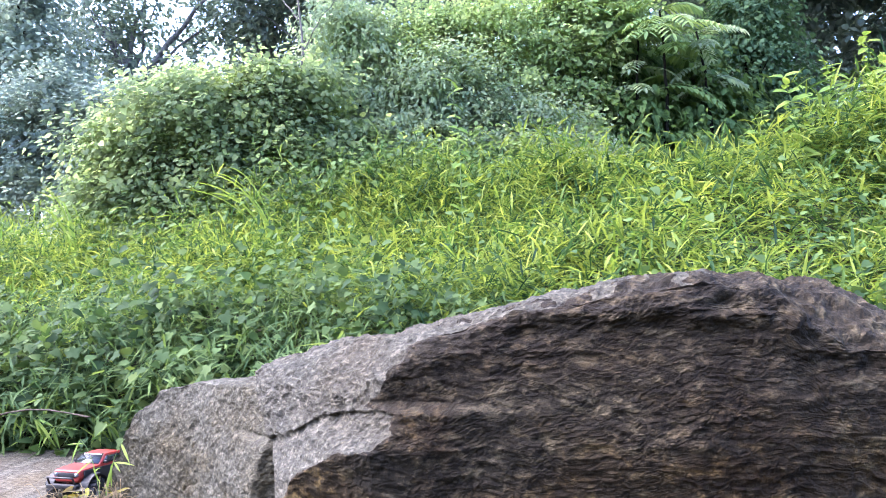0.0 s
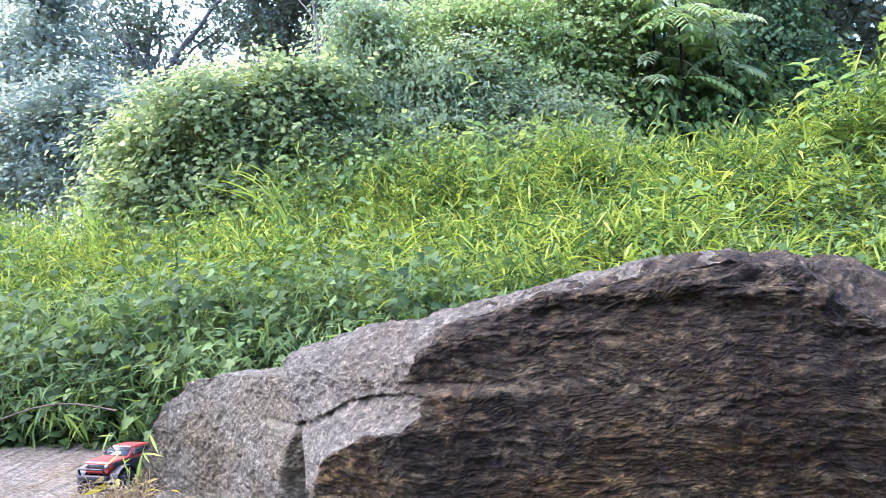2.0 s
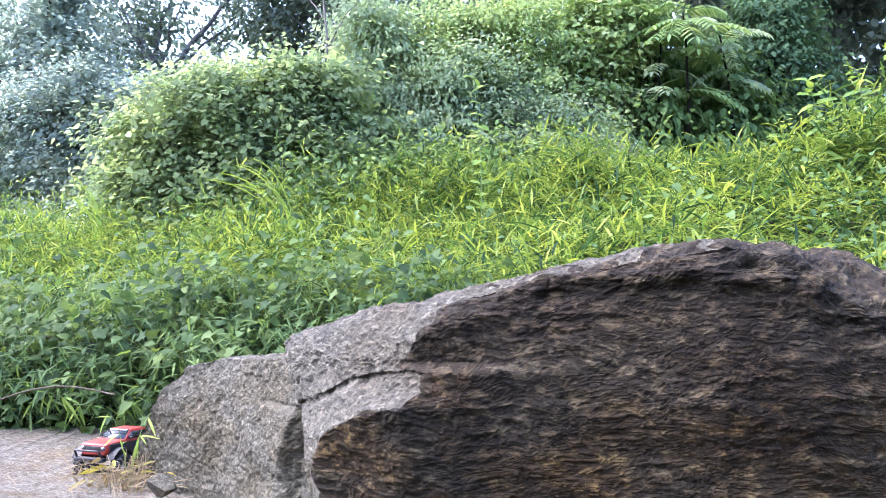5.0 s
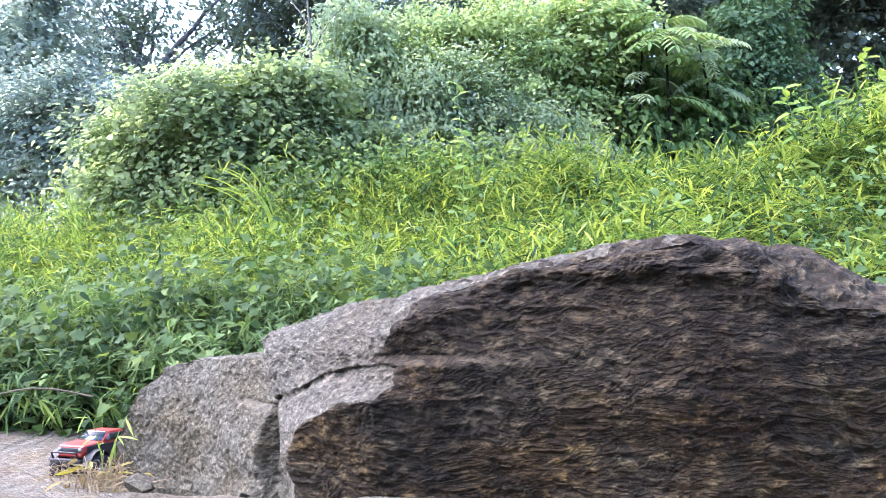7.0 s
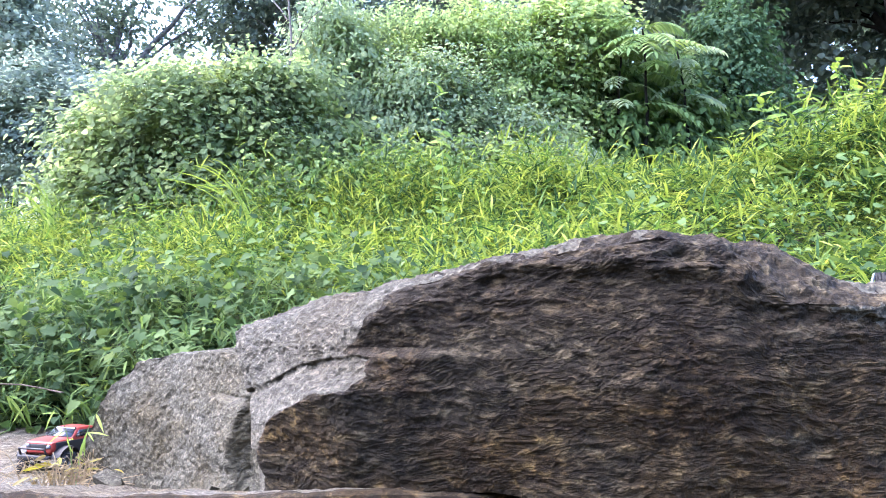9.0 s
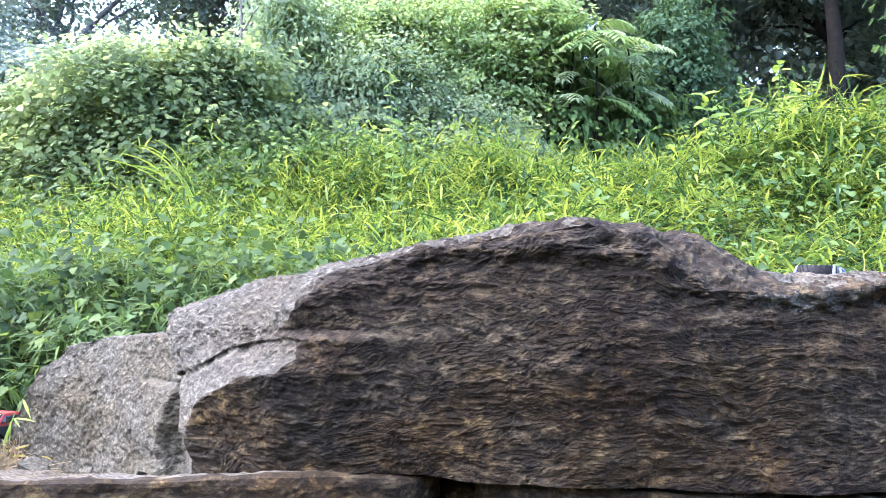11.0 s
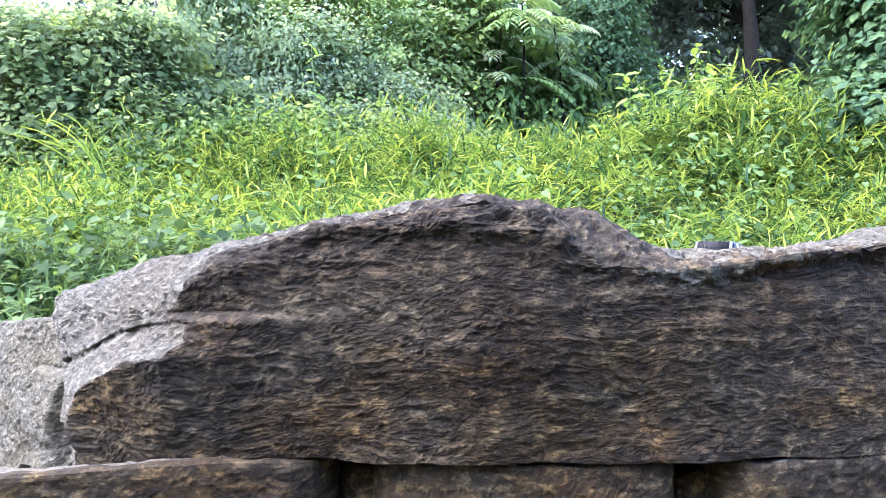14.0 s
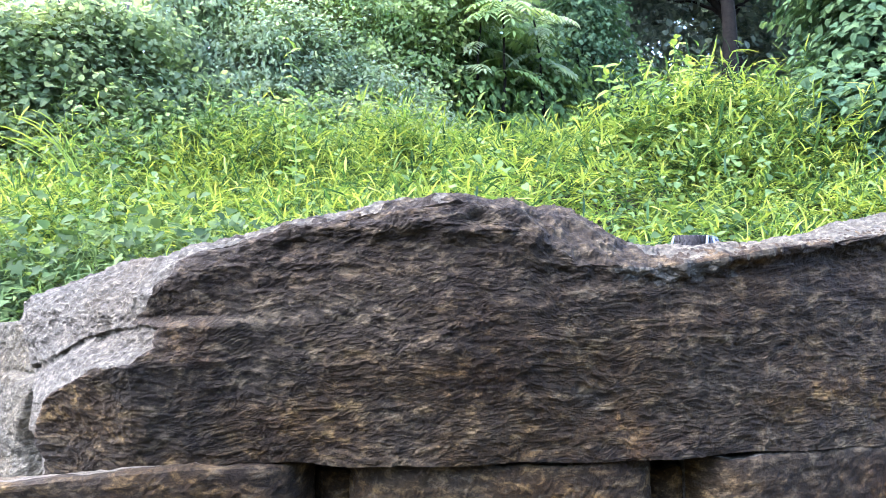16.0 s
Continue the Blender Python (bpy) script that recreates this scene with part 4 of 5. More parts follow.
reed(-3.9, 6.9, 6, 0.6, 452, "small tuft of arching reed blades")


def frond(p0, way, length, pairs, leaflet):
    """A feathered leaf: a drooping midrib with leaflets in pairs."""
    t = np.linspace(0, 1, pairs + 2)
    way = np.array(way) / np.linalg.norm(way)
    c = np.array(p0) + t[:, None] * way * length + (t**2)[:, None] * (0, 0, -0.6 * length)
    side = np.cross(way, (0, 0, 1))
    side /= np.linalg.norm(side) + 1e-6
    along = unit(np.gradient(c, axis=0))
    at, wy, ln = [], [], []
    for k in range(1, pairs + 2):
        for sgn in (-1, 1):
            at.append(c[k])
            wy.append(along[k] * 0.55 + sgn * side + (0, 0, -0.15))
            ln.append(leaflet * (1.1 - 0.55 * abs(t[k] - 0.45)))
    at.append(c[-1])
    wy.append(along[-1])
    ln.append(leaflet * 0.7)
    return (np.array(at), np.array(wy), np.array(ln)), tube(c, np.linspace(0.007, 0.002, len(c)), 5)


def feather_tree(x, y, crown, n, seed, label, length=(0.5, 0.8), mat=FRESH):
    rng = np.random.default_rng(seed)
    z = float(ground_at(x, y)) - 0.05
    ob = thing("sapling", pose(x, y, z), label, "sapling")
    top = np.array(crown) - (x, y, z)
    t = np.linspace(0, 1, 12)[:, None]
    path = t * top + sway(12, rng, 0.02) * t
    mesh_object("trunk", *tube(path, np.linspace(0.035, 0.012, 12), 7), BARK, ob, smooth=True)
    sets, ribs = [], []
    for k in range(n):
        f = 1.0 - 0.4 * rng.uniform(0, 1) ** 1.5
        p = np.array([np.interp(f, t[:, 0], path[:, a]) for a in range(3)]) + rng.normal(0, 0.08, 3)
        az = 2.4 * k
        q, r = frond(p, (np.cos(az), np.sin(az) - 0.3, rng.uniform(0.2, 0.9)), rng.uniform(*length), 9, 0.24 * length[1])
        sets.append(q)
        ribs.append(r)
    at, wy, ln = (np.concatenate(v) for v in zip(*sets))
    mesh_object("crown", *leaves(at, wy, np.array([[0, -0.25, 1.0]] * len(at)), ln, 0.17 * ln, LANCE, 0.25), mat, ob)
    mesh_object("leaf_stalk", *gather(ribs), STEM, ob, smooth=True)
    return ob


feather_tree(2.45, 10.2, (2.5, 9.95, 4.5), 18, 461, "young tree with long feathered bright leaves", (0.55, 0.95))
feather_tree(2.2, 10.4, (2.15, 10.2, 4.2), 10, 462, "thin sapling with feathered leaves", mat=SHRUB)
feather_tree(3.2, 10.3, (3.1, 10.1, 4.2), 12, 463, "sapling with feathered green leaves", (0.5, 0.8), DIM)
feather_tree(-0.6, 9.3, (-0.55, 9.2, 2.7), 14, 464, "small sapling with feathered leaves", (0.4, 0.6), SHRUB)

# bare pale branch over the shrubs
rngb = np.random.default_rng(9)
branch = thing("dead_branch", pose(-2.42, 8.75, 2.9), "bare pale dead branch rising out of the shrubs", "branch")
tb = np.linspace(0, 1, 12)[:, None]
main = tb * (0.32, 0, 2.2) + 0.09 * np.sin(6 * tb) * (1, 0.3, 0) + sway(12, rngb, 0.022)
mesh_object("stem", *tube(main, np.linspace(0.02, 0.009, 12), 7), BARK_PALE, branch, smooth=True)
for k, f in enumerate((4, 6, 8)):
    tw = main[f] + tb * ((-1) ** k * 0.45, 0.05, 0.7) + sway(12, rngb, 0.012)
    mesh_object("twig", *tube(tw, np.linspace(0.012, 0.003, 12), 6), BARK_PALE, branch, smooth=True)

# fallen stick over the bank
stick = thing("fallen_branch", pose(-3.3, 4.2, -0.33), "grey dry stick arching over the weeds", "branch")
sx = [0, 0.4, 0.65, 0.97, 1.2, 1.36]
st = np.stack([np.interp(tb[:, 0] * 1.36, sx, v) for v in (sx, [0, -0.03, -0.07, -0.1, -0.12, -0.15], [0, 0.23, 0.325, 0.42, 0.405, 0.375])], 1) + sway(12, rngb, 0.003)
for _ in range(3):
    st[1:-1] = 0.25 * st[:-2] + 0.5 * st[1:-1] + 0.25 * st[2:]
mesh_object("stem", *tube(st, np.linspace(0.0065, 0.0035, 12), 7), DRY_STICK, stick, smooth=True)
mesh_object("twig", *tube(st[9] + tb * (0.26, -0.03, -0.03), np.linspace(0.004, 0.0025, 12), 6), DRY_STICK, stick, smooth=True)


# ---- loose stones and litter on the slab ----
def loose_stone(x, y, z, size, seed, label, mat=ROCK):
    bm = bmesh.new()
    bmesh.ops.create_icosphere(bm, subdivisions=4, radius=1.15)
    cuts = np.random.default_rng(900 + seed)
    planes = [(Vector(d).normalized(), cuts.uniform(0.45, 0.75)) for d in cuts.normal(size=(9, 3))]
    for v in bm.verts:
        p = v.co.copy()
        for d, far in planes:
            p -= d * max(0.0, p.dot(d) - far)
        p *= 1 + 0.04 * noise.noise(p * 3 + Vector((seed, 0, 0))) + 0.025 * noise.noise(p * 9)
        v.co = Vector((p.x * size[0], p.y * size[1], max(p.z, -0.75) * size[2]))
    for f in bm.faces:
        f.smooth = True
    me = bpy.data.meshes.new("stone")
    bm.to_mesh(me)
    bm.free()
    me.materials.append(mat)
    ob = new("stone", me)
    ob.matrix_world = pose(x, y, z + size[2] * 0.7, 0, 0, 20 * seed)
    return tagged(ob, label, "stone")


loose_stone(-1.125, 3.14, -0.185, (0.068, 0.045, 0.048), 1, "grey angular stone lying on the slab", ROCK_PALE)
loose_stone(-0.41, 2.36, 0.05, (0.018, 0.012, 0.014), 2, "small pale rock chip at the boulder's foot", ROCK_PALE)
loose_stone(-0.36, 2.30, 0.06, (0.012, 0.01, 0.006), 3, "tiny pale rock chip", ROCK_PALE)

litter_rng = np.random.default_rng(31)
pieces = []
for k in range(80):
    x, y = litter_rng.normal(-1.46, 0.15), litter_rng.normal(3.4, 0.10)
    a, ln = litter_rng.uniform(0, 6.28), litter_rng.uniform(0.06, 0.26)
    h0 = litter_rng.uniform(-0.235, -0.19)
    t = np.linspace(0, 1, 6)[:, None]
    p = np.array([x, y, h0]) + t * (ln * np.cos(a), ln * np.sin(a) * 0.5, litter_rng.uniform(-0.01, 0.12)) - t**2 * (0, 0, litter_rng.uniform(0, 0.08))
    p[:, 2] = np.maximum(p[:, 2], -0.238)
    pieces.append(tube(p, np.linspace(0.0016, 0.0009, 6), 4))
for k in range(70):
    x, y, a = litter_rng.normal(-1.44, 0.085), litter_rng.normal(3.42, 0.05), litter_rng.uniform(0, 6.28)
    r, h = litter_rng.uniform(0.03, 0.13), litter_rng.uniform(0.03, 0.14)
    t = np.linspace(0, 1, 8)[:, None]
    p = np.array([x, y, -0.238]) + t * (r * np.cos(a), r * np.sin(a) * 0.5, 0) + np.sin(t * litter_rng.uniform(1.4, 2.7)) * (0, 0, h)
    pieces.append(tube(p, np.linspace(0.0024, 0.0012, 8), 4))
tagged(mesh_object("dry_grass", *gather(pieces), STRAW), "tangle of dry straw-coloured grass stalks on the slab", "dry grass", kind="stuff")
n = 34
lat = np.stack([litter_rng.normal(-1.42, 0.11, n), litter_rng.normal(3.42, 0.07, n), litter_rng.uniform(-0.24, -0.13, n)], 1)
lway = scattered(n, litter_rng) * (1, 1, 0.35)
YELLOW = leaf_material("yellowed_leaf", [(0.255, 0.195, 0.04), (0.21, 0.225, 0.048), (0.225, 0.18, 0.104), (0.15, 0.105, 0.056)], 0.35, 0.6)
tagged(mesh_object("fallen_leaves", *leaves(lat, lway, np.array([[0, 0, 1.0]] * n) + 0.6 * litter_rng.normal(size=(n, 3)), litter_rng.uniform(0.04, 0.09, n), 0.010, LANCE, 0.3), YELLOW), "yellowed and dry fallen leaves on the slab", "leaves", kind="stuff")


def lance_shoot(x, y, z, top, seed, label, n=12, leaf=(0.10, 0.17), bend=1.9):
    """An arching cane with narrow leaves that hang from its outer half."""
    rng = np.random.default_rng(seed)
    ob = thing("cane_shoot", pose(x, y, z), label, "grass", "cane shoots")
    t = np.linspace(0, 1, 14)[:, None]
    dx, dy, h = top
    path = t**1.6 * (dx, dy, 0) + np.sin(t * bend) * (0, 0, h)
    mesh_object("stem", *tube(path, np.linspace(0.0026, 0.001, 14), 6), STEM, ob, smooth=True)
    f = np.sort(rng.uniform(0.4, 1.0, n))
    at = np.stack([np.interp(f, t[:, 0], path[:, a]) for a in range(3)], 1)
    az = rng.uniform(0, 6.28, n)
    way = np.stack([0.5 * np.cos(az) + 0.3 * np.sign(dx), 0.5 * np.sin(az) - 0.2, rng.uniform(-1.2, 0.15, n)], 1)
    ln = rng.uniform(*leaf, n)
    mesh_object("leaves", *leaves(at, way, np.array([[0, -0.6, 1.0]] * n), ln, 0.055 * ln, LANCE, 0.25), SPROUT, ob)
    return ob


for k, (cx, cy, cz, top) in enumerate([(-2.85, 4.5, -0.31, (0.42, -0.16, 0.30)), (-2.6, 4.48, -0.31, (0.36, -0.14, 0.24)), (-3.1, 4.52, -0.31, (0.38, -0.14, 0.36)), (-2.25, 4.5, -0.31, (0.34, -0.14, 0.28)), (-2.7, 4.55, -0.31, (0.3, -0.1, 0.4))]):
    lance_shoot(cx, cy, cz, top, 480 + k, "arching cane shoot with hanging narrow leaves", 13)
lance_shoot(-1.46, 3.46, -0.27, (0.10, -0.02, 0.36), 490, "thin green shoot rising beside the rock block", 6, (0.07, 0.12), 1.25)
lance_shoot(-1.48, 3.47, -0.27, (-0.09, -0.02, 0.35), 491, "thin yellow-green shoot leaning over the toy truck", 5, (0.08, 0.13), 1.3)


# ---- model trucks ----
RUBBER = plain_material("black_rubber", (0.012, 0.012, 0.013), 0.8, 0, 0.3, 60)
DUSTY = plain_material("dusty_rubber", (0.16, 0.155, 0.15), 0.9, 0, 0.4, 40)
PLASTIC = plain_material("black_plastic", (0.006, 0.006, 0.007), 0.6, 0, 0.2, 50)
SILVER = plain_material("silver_blue_paint", (0.11, 0.13, 0.175), 0.3, 0.25, 0.06, 12, 0.6)
RED = plain_material("orange_red_paint", (0.23, 0.018, 0.010), 0.5, 0, 0.1, 12, 0.05)
YELLOWP = plain_material("yellow_decal", (0.75, 0.52, 0.02), 0.4, 0, 0.08, 20)
WHITEP = plain_material("white_decal", (0.75, 0.76, 0.78), 0.4, 0, 0.06, 20)
TINTED = plain_material("tinted_window", (0.02, 0.022, 0.026), 0.08, 0, 0.1, 10, 0.5)
CHROME = plain_material("satin_metal", (0.55, 0.56, 0.58), 0.3, 0.9, 0.1, 30)
SPRING = plain_material("red_spring", (0.6, 0.02, 0.015), 0.35, 0, 0.1, 30, 0.4)
LAMP = plain_material("clear_lamp", (0.14, 0.15, 0.16), 0.1, 0, 0.05, 20, 0.8)


def loft(sections, bevel=0.0):
    """A closed solid through outlines: rows of (x, [(y, z), ...])."""
    bm = bmesh.new()
    rings = [[bm.verts.new((x, y, z)) for y, z in ring] for x, ring in sections]
    k = len(rings[0])
    for a, b in zip(rings, rings[1:]):
        for i in range(k):
            bm.faces.new((a[i], a[(i + 1) % k], b[(i + 1) % k], b[i]))
    bm.faces.new(rings[0][::-1])
    bm.faces.new(rings[-1])
    bmesh.ops.recalc_face_normals(bm, faces=bm.faces)
    if bevel:
        bmesh.ops.bevel(bm, geom=list(bm.edges), offset=bevel, segments=2, affect="EDGES", profile=0.6)
    for f in bm.faces:
        f.smooth = len(f.verts) < 5
    return bm


def slab(x0, x1, y0, y1, z0, z1, bevel=0.002):
    return loft([(x, [(y0, z0), (y1, z0), (y1, z1), (y0, z1)]) for x in (x0, x1)], bevel)


def wide(w0, z0, w1, z1, w2=None, z2=None):
    """A mirrored outline: half widths at two or three heights."""
    right = [(-w0, z0), (-w1, z1)] + ([(-w2, z2)] if w2 is not None else [])
    return right[::-1] + [(-y, z) for y, z in right]


def lathe(profile, steps=28):
    """A ring turned round the y axis from rows of (radius, y)."""
    bm = bmesh.new()
    rows = [[bm.verts.new((r * math.cos(a), y, r * math.sin(a))) for r, y in profile] for a in (2 * math.pi * i / steps for i in range(steps))]
    for a, b in zip(rows, rows[1:] + rows[:1]):
        for i in range(len(profile) - 1):
            bm.faces.new((a[i], a[i + 1], b[i + 1], b[i]))
    bmesh.ops.recalc_face_normals(bm, faces=bm.faces)
    for f in bm.faces:
        f.smooth = True
    return bm


def rod(name, pts, r, mat, parent, label="", sides=8):
    return mesh_object(name, *tube(np.array(pts, float), np.full(len(pts), r), sides), mat, parent, label, True)


def arc_rod(name, pts, r, mat, parent, label=""):
    """A bent bar through its corner points."""
    p = np.array(pts, float)
    t = np.linspace(0, len(p) - 1, 6 * (len(p) - 1) + 1)
    return rod(name, np.stack([np.interp(t, np.arange(len(p)), p[:, a]) for a in range(3)], 1), r, mat, parent, label)


def wheel(parent, x, y, z, r, w, tyre_mat, rim_mat, turn=0.0, lugs=18, name="wheel"):
    """Tyre with lugs, rim with spokes and a hub."""
    hub = thing(name, pose(x, y, z, 0, 0, turn), "", "")
    for key in ("label", "category"):
        if key in hub:
            del hub[key]
    hub.parent = parent
    bm = lathe([(r * 0.56, -w * 0.42), (r * 0.78, -w * 0.5), (r * 0.93, -w * 0.44), (r * 0.96, 0), (r * 0.93, w * 0.44), (r * 0.78, w * 0.5), (r * 0.56, w * 0.42)])
    for i in range(lugs):
        a = 2 * math.pi * i / lugs
        for side in (-1, 1):
            a2 = a + side * math.pi / lugs * 0.5
            box = bmesh.ops.create_cube(bm, size=1.0, matrix=Matrix.Rotation(-a2, 4, "Y") @ Matrix.Translation((r * 0.95, side * w * 0.27, 0)) @ Matrix.Rotation(side * 0.35, 4, "X") @ Matrix.Diagonal((r * 0.12, w * 0.46, r * 0.16, 1)))
    part("tyre", bm, tyre_mat, hub)
    rim = part("rim", lathe([(r * 0.57, -w * 0.4), (r * 0.50, -w * 0.42), (r * 0.47, -w * 0.2), (r * 0.46, w * 0.2), (r * 0.50, w * 0.42), (r * 0.57, w * 0.4)]), rim_mat, hub)
    bm = bmesh.new()
    for i in range(6):
        a = 2 * math.pi * i / 6
        bmesh.ops.create_cube(bm, size=1.0, matrix=Matrix.Rotation(-a, 4, "Y") @ Matrix.Translation((r * 0.27, 0, 0)) @ Matrix.Diagonal((r * 0.46, w * 0.5, r * 0.11, 1)))
    bmesh.ops.create_cone(bm, cap_ends=True, segments=12, radius1=r * 0.13, radius2=r * 0.1, depth=w * 0.7, matrix=Matrix.Rotation(math.pi / 2, 4, "X"))
    part("spokes", bm, PLASTIC if rim_mat is not PLASTIC else CHROME, hub)
    return hub


def shock(parent, a, b, mat):
    """A damper with a coiled spring between two points."""
    a, b = np.array(a, float), np.array(b, float)
    rod("damper", [a, (a + b) / 2, b], 0.0035, CHROME, parent)
    t = np.linspace(0.1, 0.85, 70)
    d = unit((b - a)[None])[0]
    u = unit(np.cross(d, (0, 1, 0.1))[None])[0]
    v = np.cross(d, u)
    c = a + t[:, None] * (b - a) + 0.0075 * (np.cos(50 * t)[:, None] * u + np.sin(50 * t)[:, None] * v)
    rod("spring", c, 0.0016, mat, parent, "red coil spring", 5)


def silver_truck(m):
    ob = thing("model_truck", m, "silver-blue radio-controlled truck with yellow stripes, in the rock's hollow", "toy truck")
    # shell: nose, bonnet, cab base, tail; then the cabin
    part("shell", loft([(0.185, wide(0.030, 0.075, 0.040, 0.088, 0.030, 0.098)), (0.165, wide(0.045, 0.066, 0.058, 0.100, 0.045, 0.114)), (0.085, wide(0.055, 0.055, 0.066, 0.108, 0.056, 0.132)),
                        (0.045, wide(0.060, 0.048, 0.070, 0.105, 0.062, 0.138)), (-0.075, wide(0.060, 0.046, 0.070, 0.100, 0.062, 0.132)), (-0.165, wide(0.050, 0.075, 0.060, 0.100, 0.054, 0.122)), (-0.185, wide(0.045, 0.085, 0.054, 0.100, 0.050, 0.112))], 0.003), SILVER, ob)
    part("cabin", loft([(0.062, wide(0.058, 0.130, 0.057, 0.134, 0.055, 0.137)), (0.012, wide(0.058, 0.130, 0.053, 0.160, 0.044, 0.180)), (-0.058, wide(0.058, 0.130, 0.053, 0.162, 0.045, 0.183)), (-0.078, wide(0.058, 0.128, 0.054, 0.155, 0.047, 0.176))], 0.002), SILVER, ob)
    for side in (-1, 1):
        part("side_window", loft([(0.040, [(side * 0.0575, 0.141), (side * 0.0595, 0.141), (side * 0.0580, 0.148), (side * 0.056, 0.148)]), (0.012, [(side * 0.055, 0.141), (side * 0.0585, 0.141), (side * 0.0515, 0.172), (side * 0.047, 0.172)]), (-0.055, [(side * 0.055, 0.141), (side * 0.0585, 0.141), (side * 0.0515, 0.174), (side * 0.047, 0.174)])]), TINTED, ob, "dark side window")
        part("stripe", loft([(0.03, [(side * 0.068, 0.070), (side * 0.0715, 0.070), (side * 0.0715, 0.078), (side * 0.068, 0.078)]), (-0.06, [(side * 0.067, 0.062), (side * 0.0712, 0.062), (side * 0.0712, 0.070), (side * 0.067, 0.070)])]), YELLOWP, ob, "yellow stripe")
        part("decal", loft([(-0.015, [(side * 0.068, 0.096), (side * 0.0725, 0.096), (side * 0.0715, 0.120), (side * 0.066, 0.120)]), (-0.06, [(side * 0.068, 0.086), (side * 0.0722, 0.086), (side * 0.0710, 0.116), (side * 0.066, 0.116)])]), YELLOWP, ob, "yellow and white side marking")
        part("badge", slab(-0.042, -0.02, side * 0.0712 - 0.002, side * 0.0712 + 0.002, 0.104, 0.112, 0.0005), WHITEP, ob)
        for x in (0.118, -0.118):
            # arched mudguard over each wheel
            t = np.linspace(0.15, math.pi - 0.15, 14)
            rings = []
            for a in t:
                cx, cz = x + 0.074 * math.cos(a), 0.062 + 0.070 * math.sin(a)
                ox, oz = 0.006 * math.cos(a), 0.006 * math.sin(a)
                rings.append([(cx, side * 0.062, cz), (cx, side * 0.116, cz - 0.004), (cx + ox, side * 0.116, cz + oz - 0.004), (cx + ox, side * 0.062, cz + oz)])
            v = np.array(rings).reshape(-1, 3)
            k = np.arange(4)
            f = np.concatenate([np.stack([i * 4 + k, i * 4 + (k + 1) % 4, (i + 1) * 4 + (k + 1) % 4, (i + 1) * 4 + k], 1) for i in range(len(t) - 1)])
            mesh_object("mudguard", v, f, SILVER, ob)
            rod("suspension_arm", [(x * 0.8, side * 0.02, 0.045), (x * 0.9, side * 0.055, 0.05), (x, side * 0.085, 0.056)], 0.005, PLASTIC, ob)
            shock(ob, (x * 0.86, side * 0.05, 0.112), (x * 0.97, side * 0.074, 0.056), SPRING)
            wheel(ob, x, side * 0.098, 0.056, 0.056, 0.046, DUSTY if x > 0 else RUBBER, CHROME, 12 if x > 0 else 0)
        part("headlight", slab(0.168, 0.176, side * 0.034 - 0.010, side * 0.034 + 0.010, 0.094, 0.104, 0.002), LAMP, ob, "clear headlight")
        # rear cage
        arc_rod("cage_bar", [(-0.078, side * 0.046, 0.178), (-0.150, side * 0.050, 0.176), (-0.188, side * 0.056, 0.116)], 0.004, SILVER, ob, "silver cage bar")
        part("running_board", slab(-0.06, 0.06, side * 0.076 - 0.012, side * 0.076 + 0.012, 0.040, 0.048, 0.002), PLASTIC, ob)
    arc_rod("cage_bar", [(-0.150, -0.050, 0.176), (-0.150, 0.050, 0.176)], 0.004, SILVER, ob, "silver cage bar")
    part("windscreen", loft([(0.0605, wide(0.050, 0.137, 0.050, 0.139)), (0.016, wide(0.043, 0.178, 0.043, 0.1795))]), TINTED, ob, "dark windscreen")
    part("rear_window", loft([(-0.0782, wide(0.045, 0.142, 0.043, 0.170)), (-0.0805, wide(0.045, 0.142, 0.043, 0.170))]), TINTED, ob, "dark rear window")
    part("chassis", slab(-0.15, 0.15, -0.035, 0.035, 0.036, 0.058, 0.004), PLASTIC, ob)
    part("bumper", slab(0.178, 0.196, -0.05, 0.05, 0.052, 0.070, 0.005), PLASTIC, ob)
    part("bumper", slab(-0.200, -0.184, -0.05, 0.05, 0.060, 0.076, 0.005), PLASTIC, ob)
    part("truck_bed", slab(-0.165, -0.08, -0.050, 0.050, 0.118, 0.126, 0.002), PLASTIC, ob)
    sp = wheel(ob, 0, 0, 0, 0.052, 0.044, RUBBER, PLASTIC, 0, 22, "spare_wheel")
    sp.matrix_basis = pose(-0.130, 0, 0.158, 90, 0, 0)
    return ob


silver_truck(pose(1.555, 2.74, 0.480, 0, 0, 48))


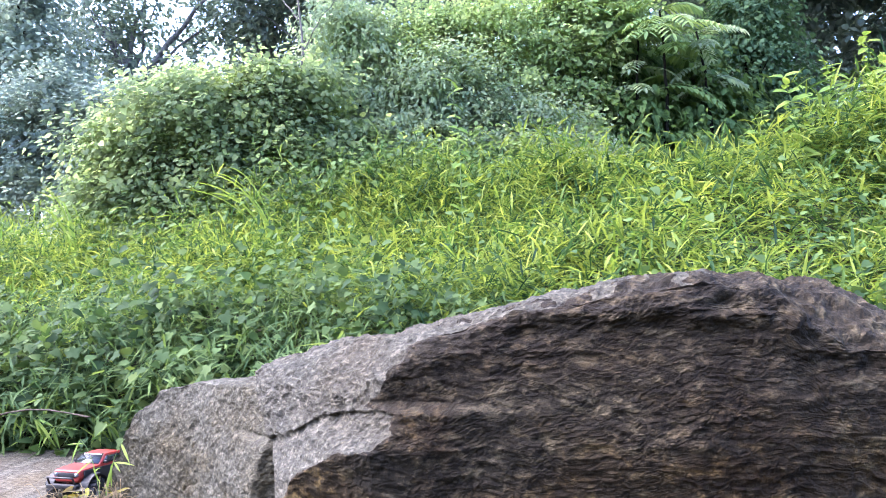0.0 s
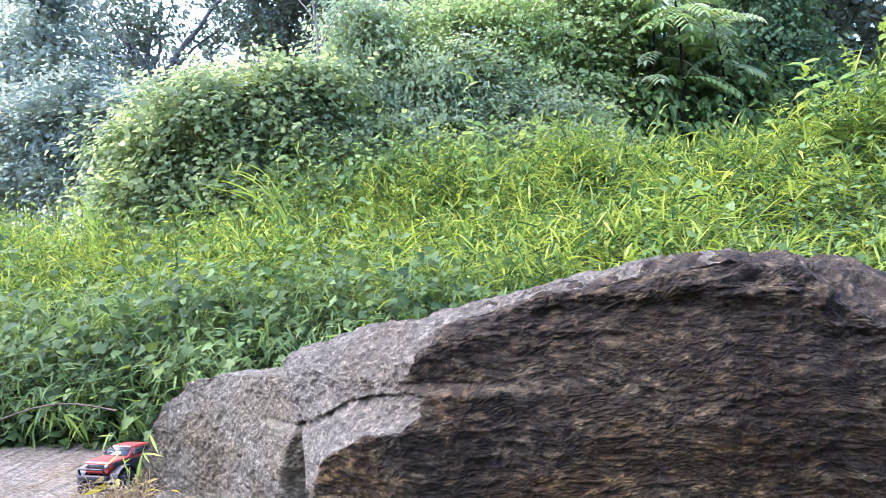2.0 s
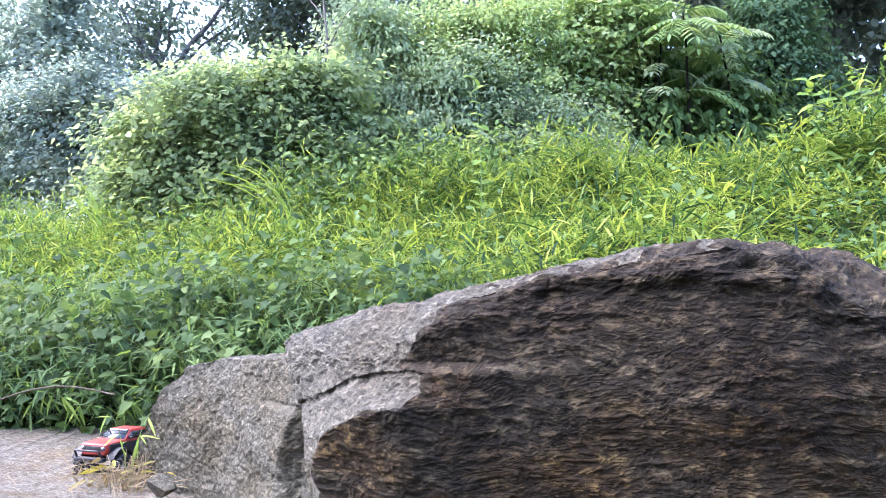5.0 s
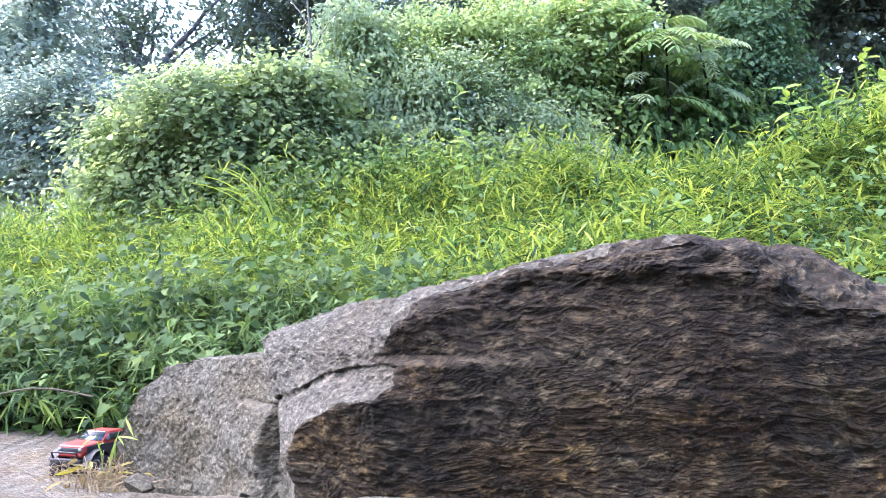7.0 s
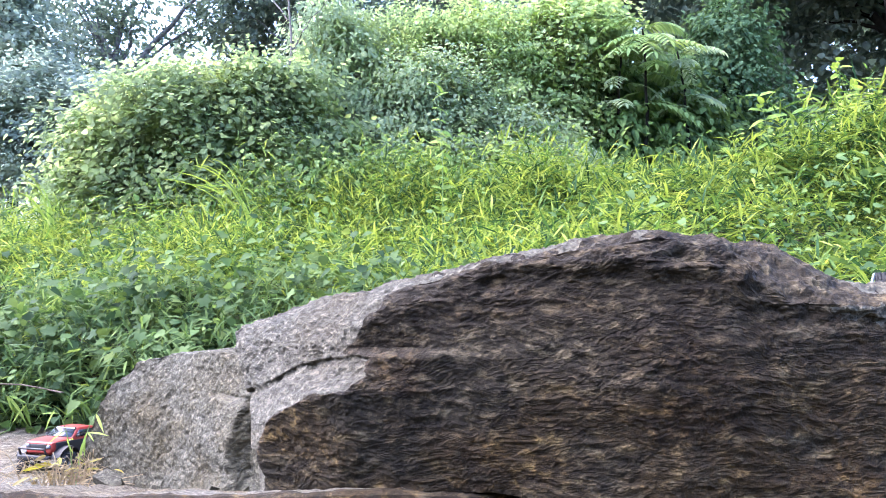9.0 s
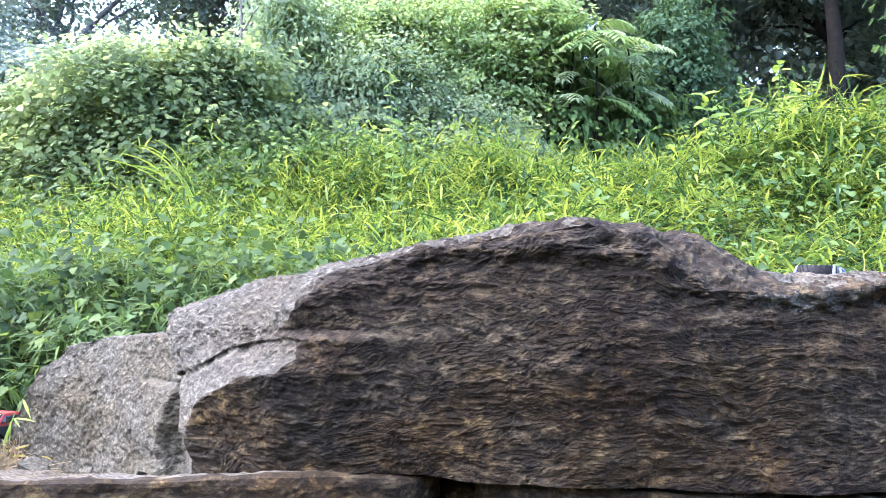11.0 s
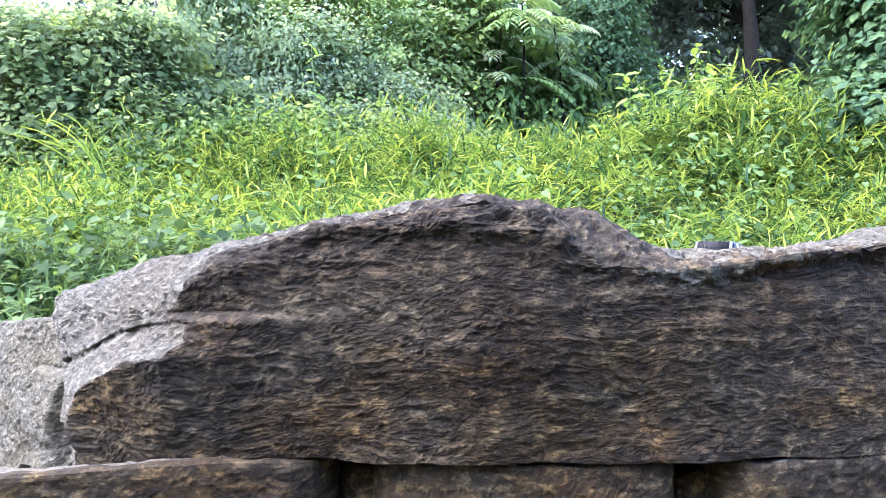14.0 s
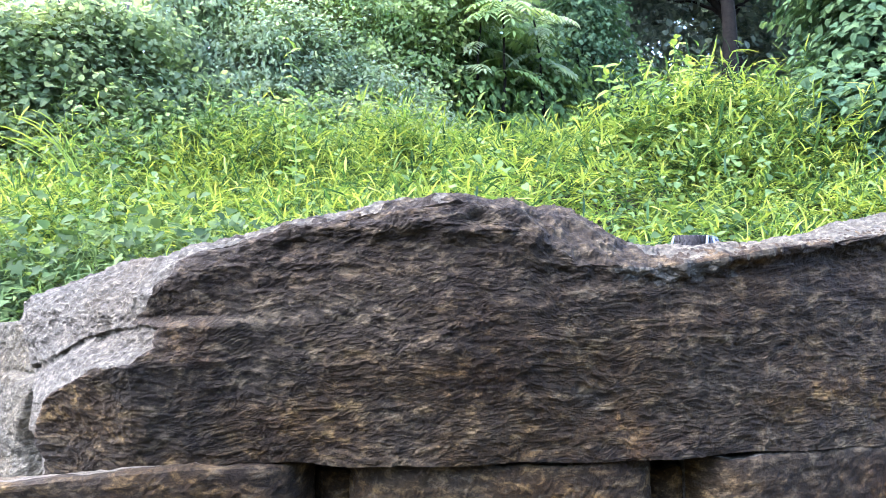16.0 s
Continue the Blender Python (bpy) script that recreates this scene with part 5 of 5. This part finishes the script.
def red_truck(m):
    ob = thing("model_truck", m, "orange-red radio-controlled pickup with black trim on the stone slab", "toy truck")
    part("shell", loft([(0.225, wide(0.070, 0.105, 0.086, 0.125, 0.080, 0.158)), (0.210, wide(0.075, 0.095, 0.092, 0.125, 0.086, 0.164)), (0.085, wide(0.078, 0.085, 0.094, 0.125, 0.090, 0.172)), (-0.10, wide(0.078, 0.080, 0.094, 0.125, 0.090, 0.168)), (-0.112, wide(0.078, 0.080, 0.094, 0.125, 0.090, 0.168))], 0.004), RED, ob)
    part("cabin", loft([(0.085, wide(0.088, 0.166, 0.087, 0.170, 0.085, 0.173)), (0.030, wide(0.088, 0.166, 0.082, 0.200, 0.070, 0.222)), (-0.085, wide(0.088, 0.166, 0.082, 0.200, 0.071, 0.224)), (-0.110, wide(0.088, 0.166, 0.083, 0.196, 0.073, 0.216))], 0.004), RED, ob)
    part("windscreen", loft([(0.0850, wide(0.080, 0.1745, 0.080, 0.1775)), (0.0335, wide(0.067, 0.2205, 0.067, 0.2235))]), TINTED, ob, "dark glossy windscreen")
    part("sun_strip", loft([(0.041, wide(0.060, 0.2165, 0.060, 0.2175)), (0.0365, wide(0.060, 0.2205, 0.060, 0.2212))]), WHITEP, ob, "pale strip above the windscreen")
    part("truck_bed", loft([(-0.114, wide(0.085, 0.085, 0.092, 0.165)), (-0.245, wide(0.085, 0.09, 0.092, 0.165))], 0.003), PLASTIC, ob, "black load bed")
    part("grille", slab(0.222, 0.230, -0.055, 0.055, 0.126, 0.150, 0.002), PLASTIC, ob)
    for side in (-1, 1):
        part("side_panel", slab(-0.11, 0.205, side * 0.0925 - 0.0045, side * 0.0925 + 0.0045, 0.088, 0.160, 0.002), PLASTIC, ob, "black lower side panel")
        part("side_window", loft([(0.055, [(side * 0.0855, 0.174), (side * 0.089, 0.174), (side * 0.0875, 0.184), (side * 0.084, 0.184)]), (0.025, [(side * 0.0855, 0.174), (side * 0.089, 0.174), (side * 0.0800, 0.210), (side * 0.076, 0.210)]), (-0.09, [(side * 0.0855, 0.174), (side * 0.089, 0.174), (side * 0.0800, 0.210), (side * 0.076, 0.210)])]), TINTED, ob, "dark side window")
        part("headlight", lathe([(0.0005, -0.004), (0.011, -0.003), (0.012, 0.004), (0.0005, 0.005)], 16), LAMP, ob, "round clear headlight").matrix_basis = pose(0.230, side * 0.066, 0.140, 0, 0, 90)
        part("mirror", slab(0.045, 0.060, side * 0.104 - 0.008, side * 0.104 + 0.008, 0.176, 0.190, 0.003), PLASTIC, ob)
        for x in (0.145, -0.16):
            t = np.linspace(0.25, math.pi - 0.25, 12)
            rings = []
            for a in t:
                cx, cz = x + 0.082 * math.cos(a), 0.058 + 0.074 * math.sin(a)
                rings.append([(cx, side * 0.085, cz), (cx, side * 0.138, cz), (cx * 1.0, side * 0.138, cz + 0.008), (cx, side * 0.085, cz + 0.008)])
            v = np.array(rings).reshape(-1, 3)
            k = np.arange(4)
            f = np.concatenate([np.stack([i * 4 + k, i * 4 + (k + 1) % 4, (i + 1) * 4 + (k + 1) % 4, (i + 1) * 4 + k], 1) for i in range(len(t) - 1)])
            mesh_object("mudguard", v, f, PLASTIC, ob, "black mudguard")
            wheel(ob, x, side * 0.122, 0.028, 0.082, 0.05, RUBBER, PLASTIC, 15 if x > 0 else 0)
            shock(ob, (x, side * 0.05, 0.12), (x, side * 0.072, 0.035), SPRING)
    part("bumper", slab(0.232, 0.262, -0.098, 0.098, 0.070, 0.094, 0.006), PLASTIC, ob, "black front bumper")
    arc_rod("bull_bar", [(0.25, -0.085, 0.09), (0.275, -0.08, 0.132), (0.275, 0.08, 0.132), (0.25, 0.085, 0.09)], 0.0055, PLASTIC, ob, "black tube guard")
    part("chassis", slab(-0.22, 0.22, -0.03, 0.03, 0.06, 0.085, 0.004), PLASTIC, ob)
    rod("axle", [(0.145, -0.11, 0.028), (0.145, 0, 0.028), (0.145, 0.11, 0.028)], 0.009, PLASTIC, ob)
    rod("axle", [(-0.16, -0.11, 0.028), (-0.16, 0, 0.028), (-0.16, 0.11, 0.028)], 0.009, PLASTIC, ob)
    return ob


red_truck(pose(-1.762, 3.864, -0.280, 0, -4, 262) @ Matrix.Diagonal((0.85, 0.85, 0.85, 1)))
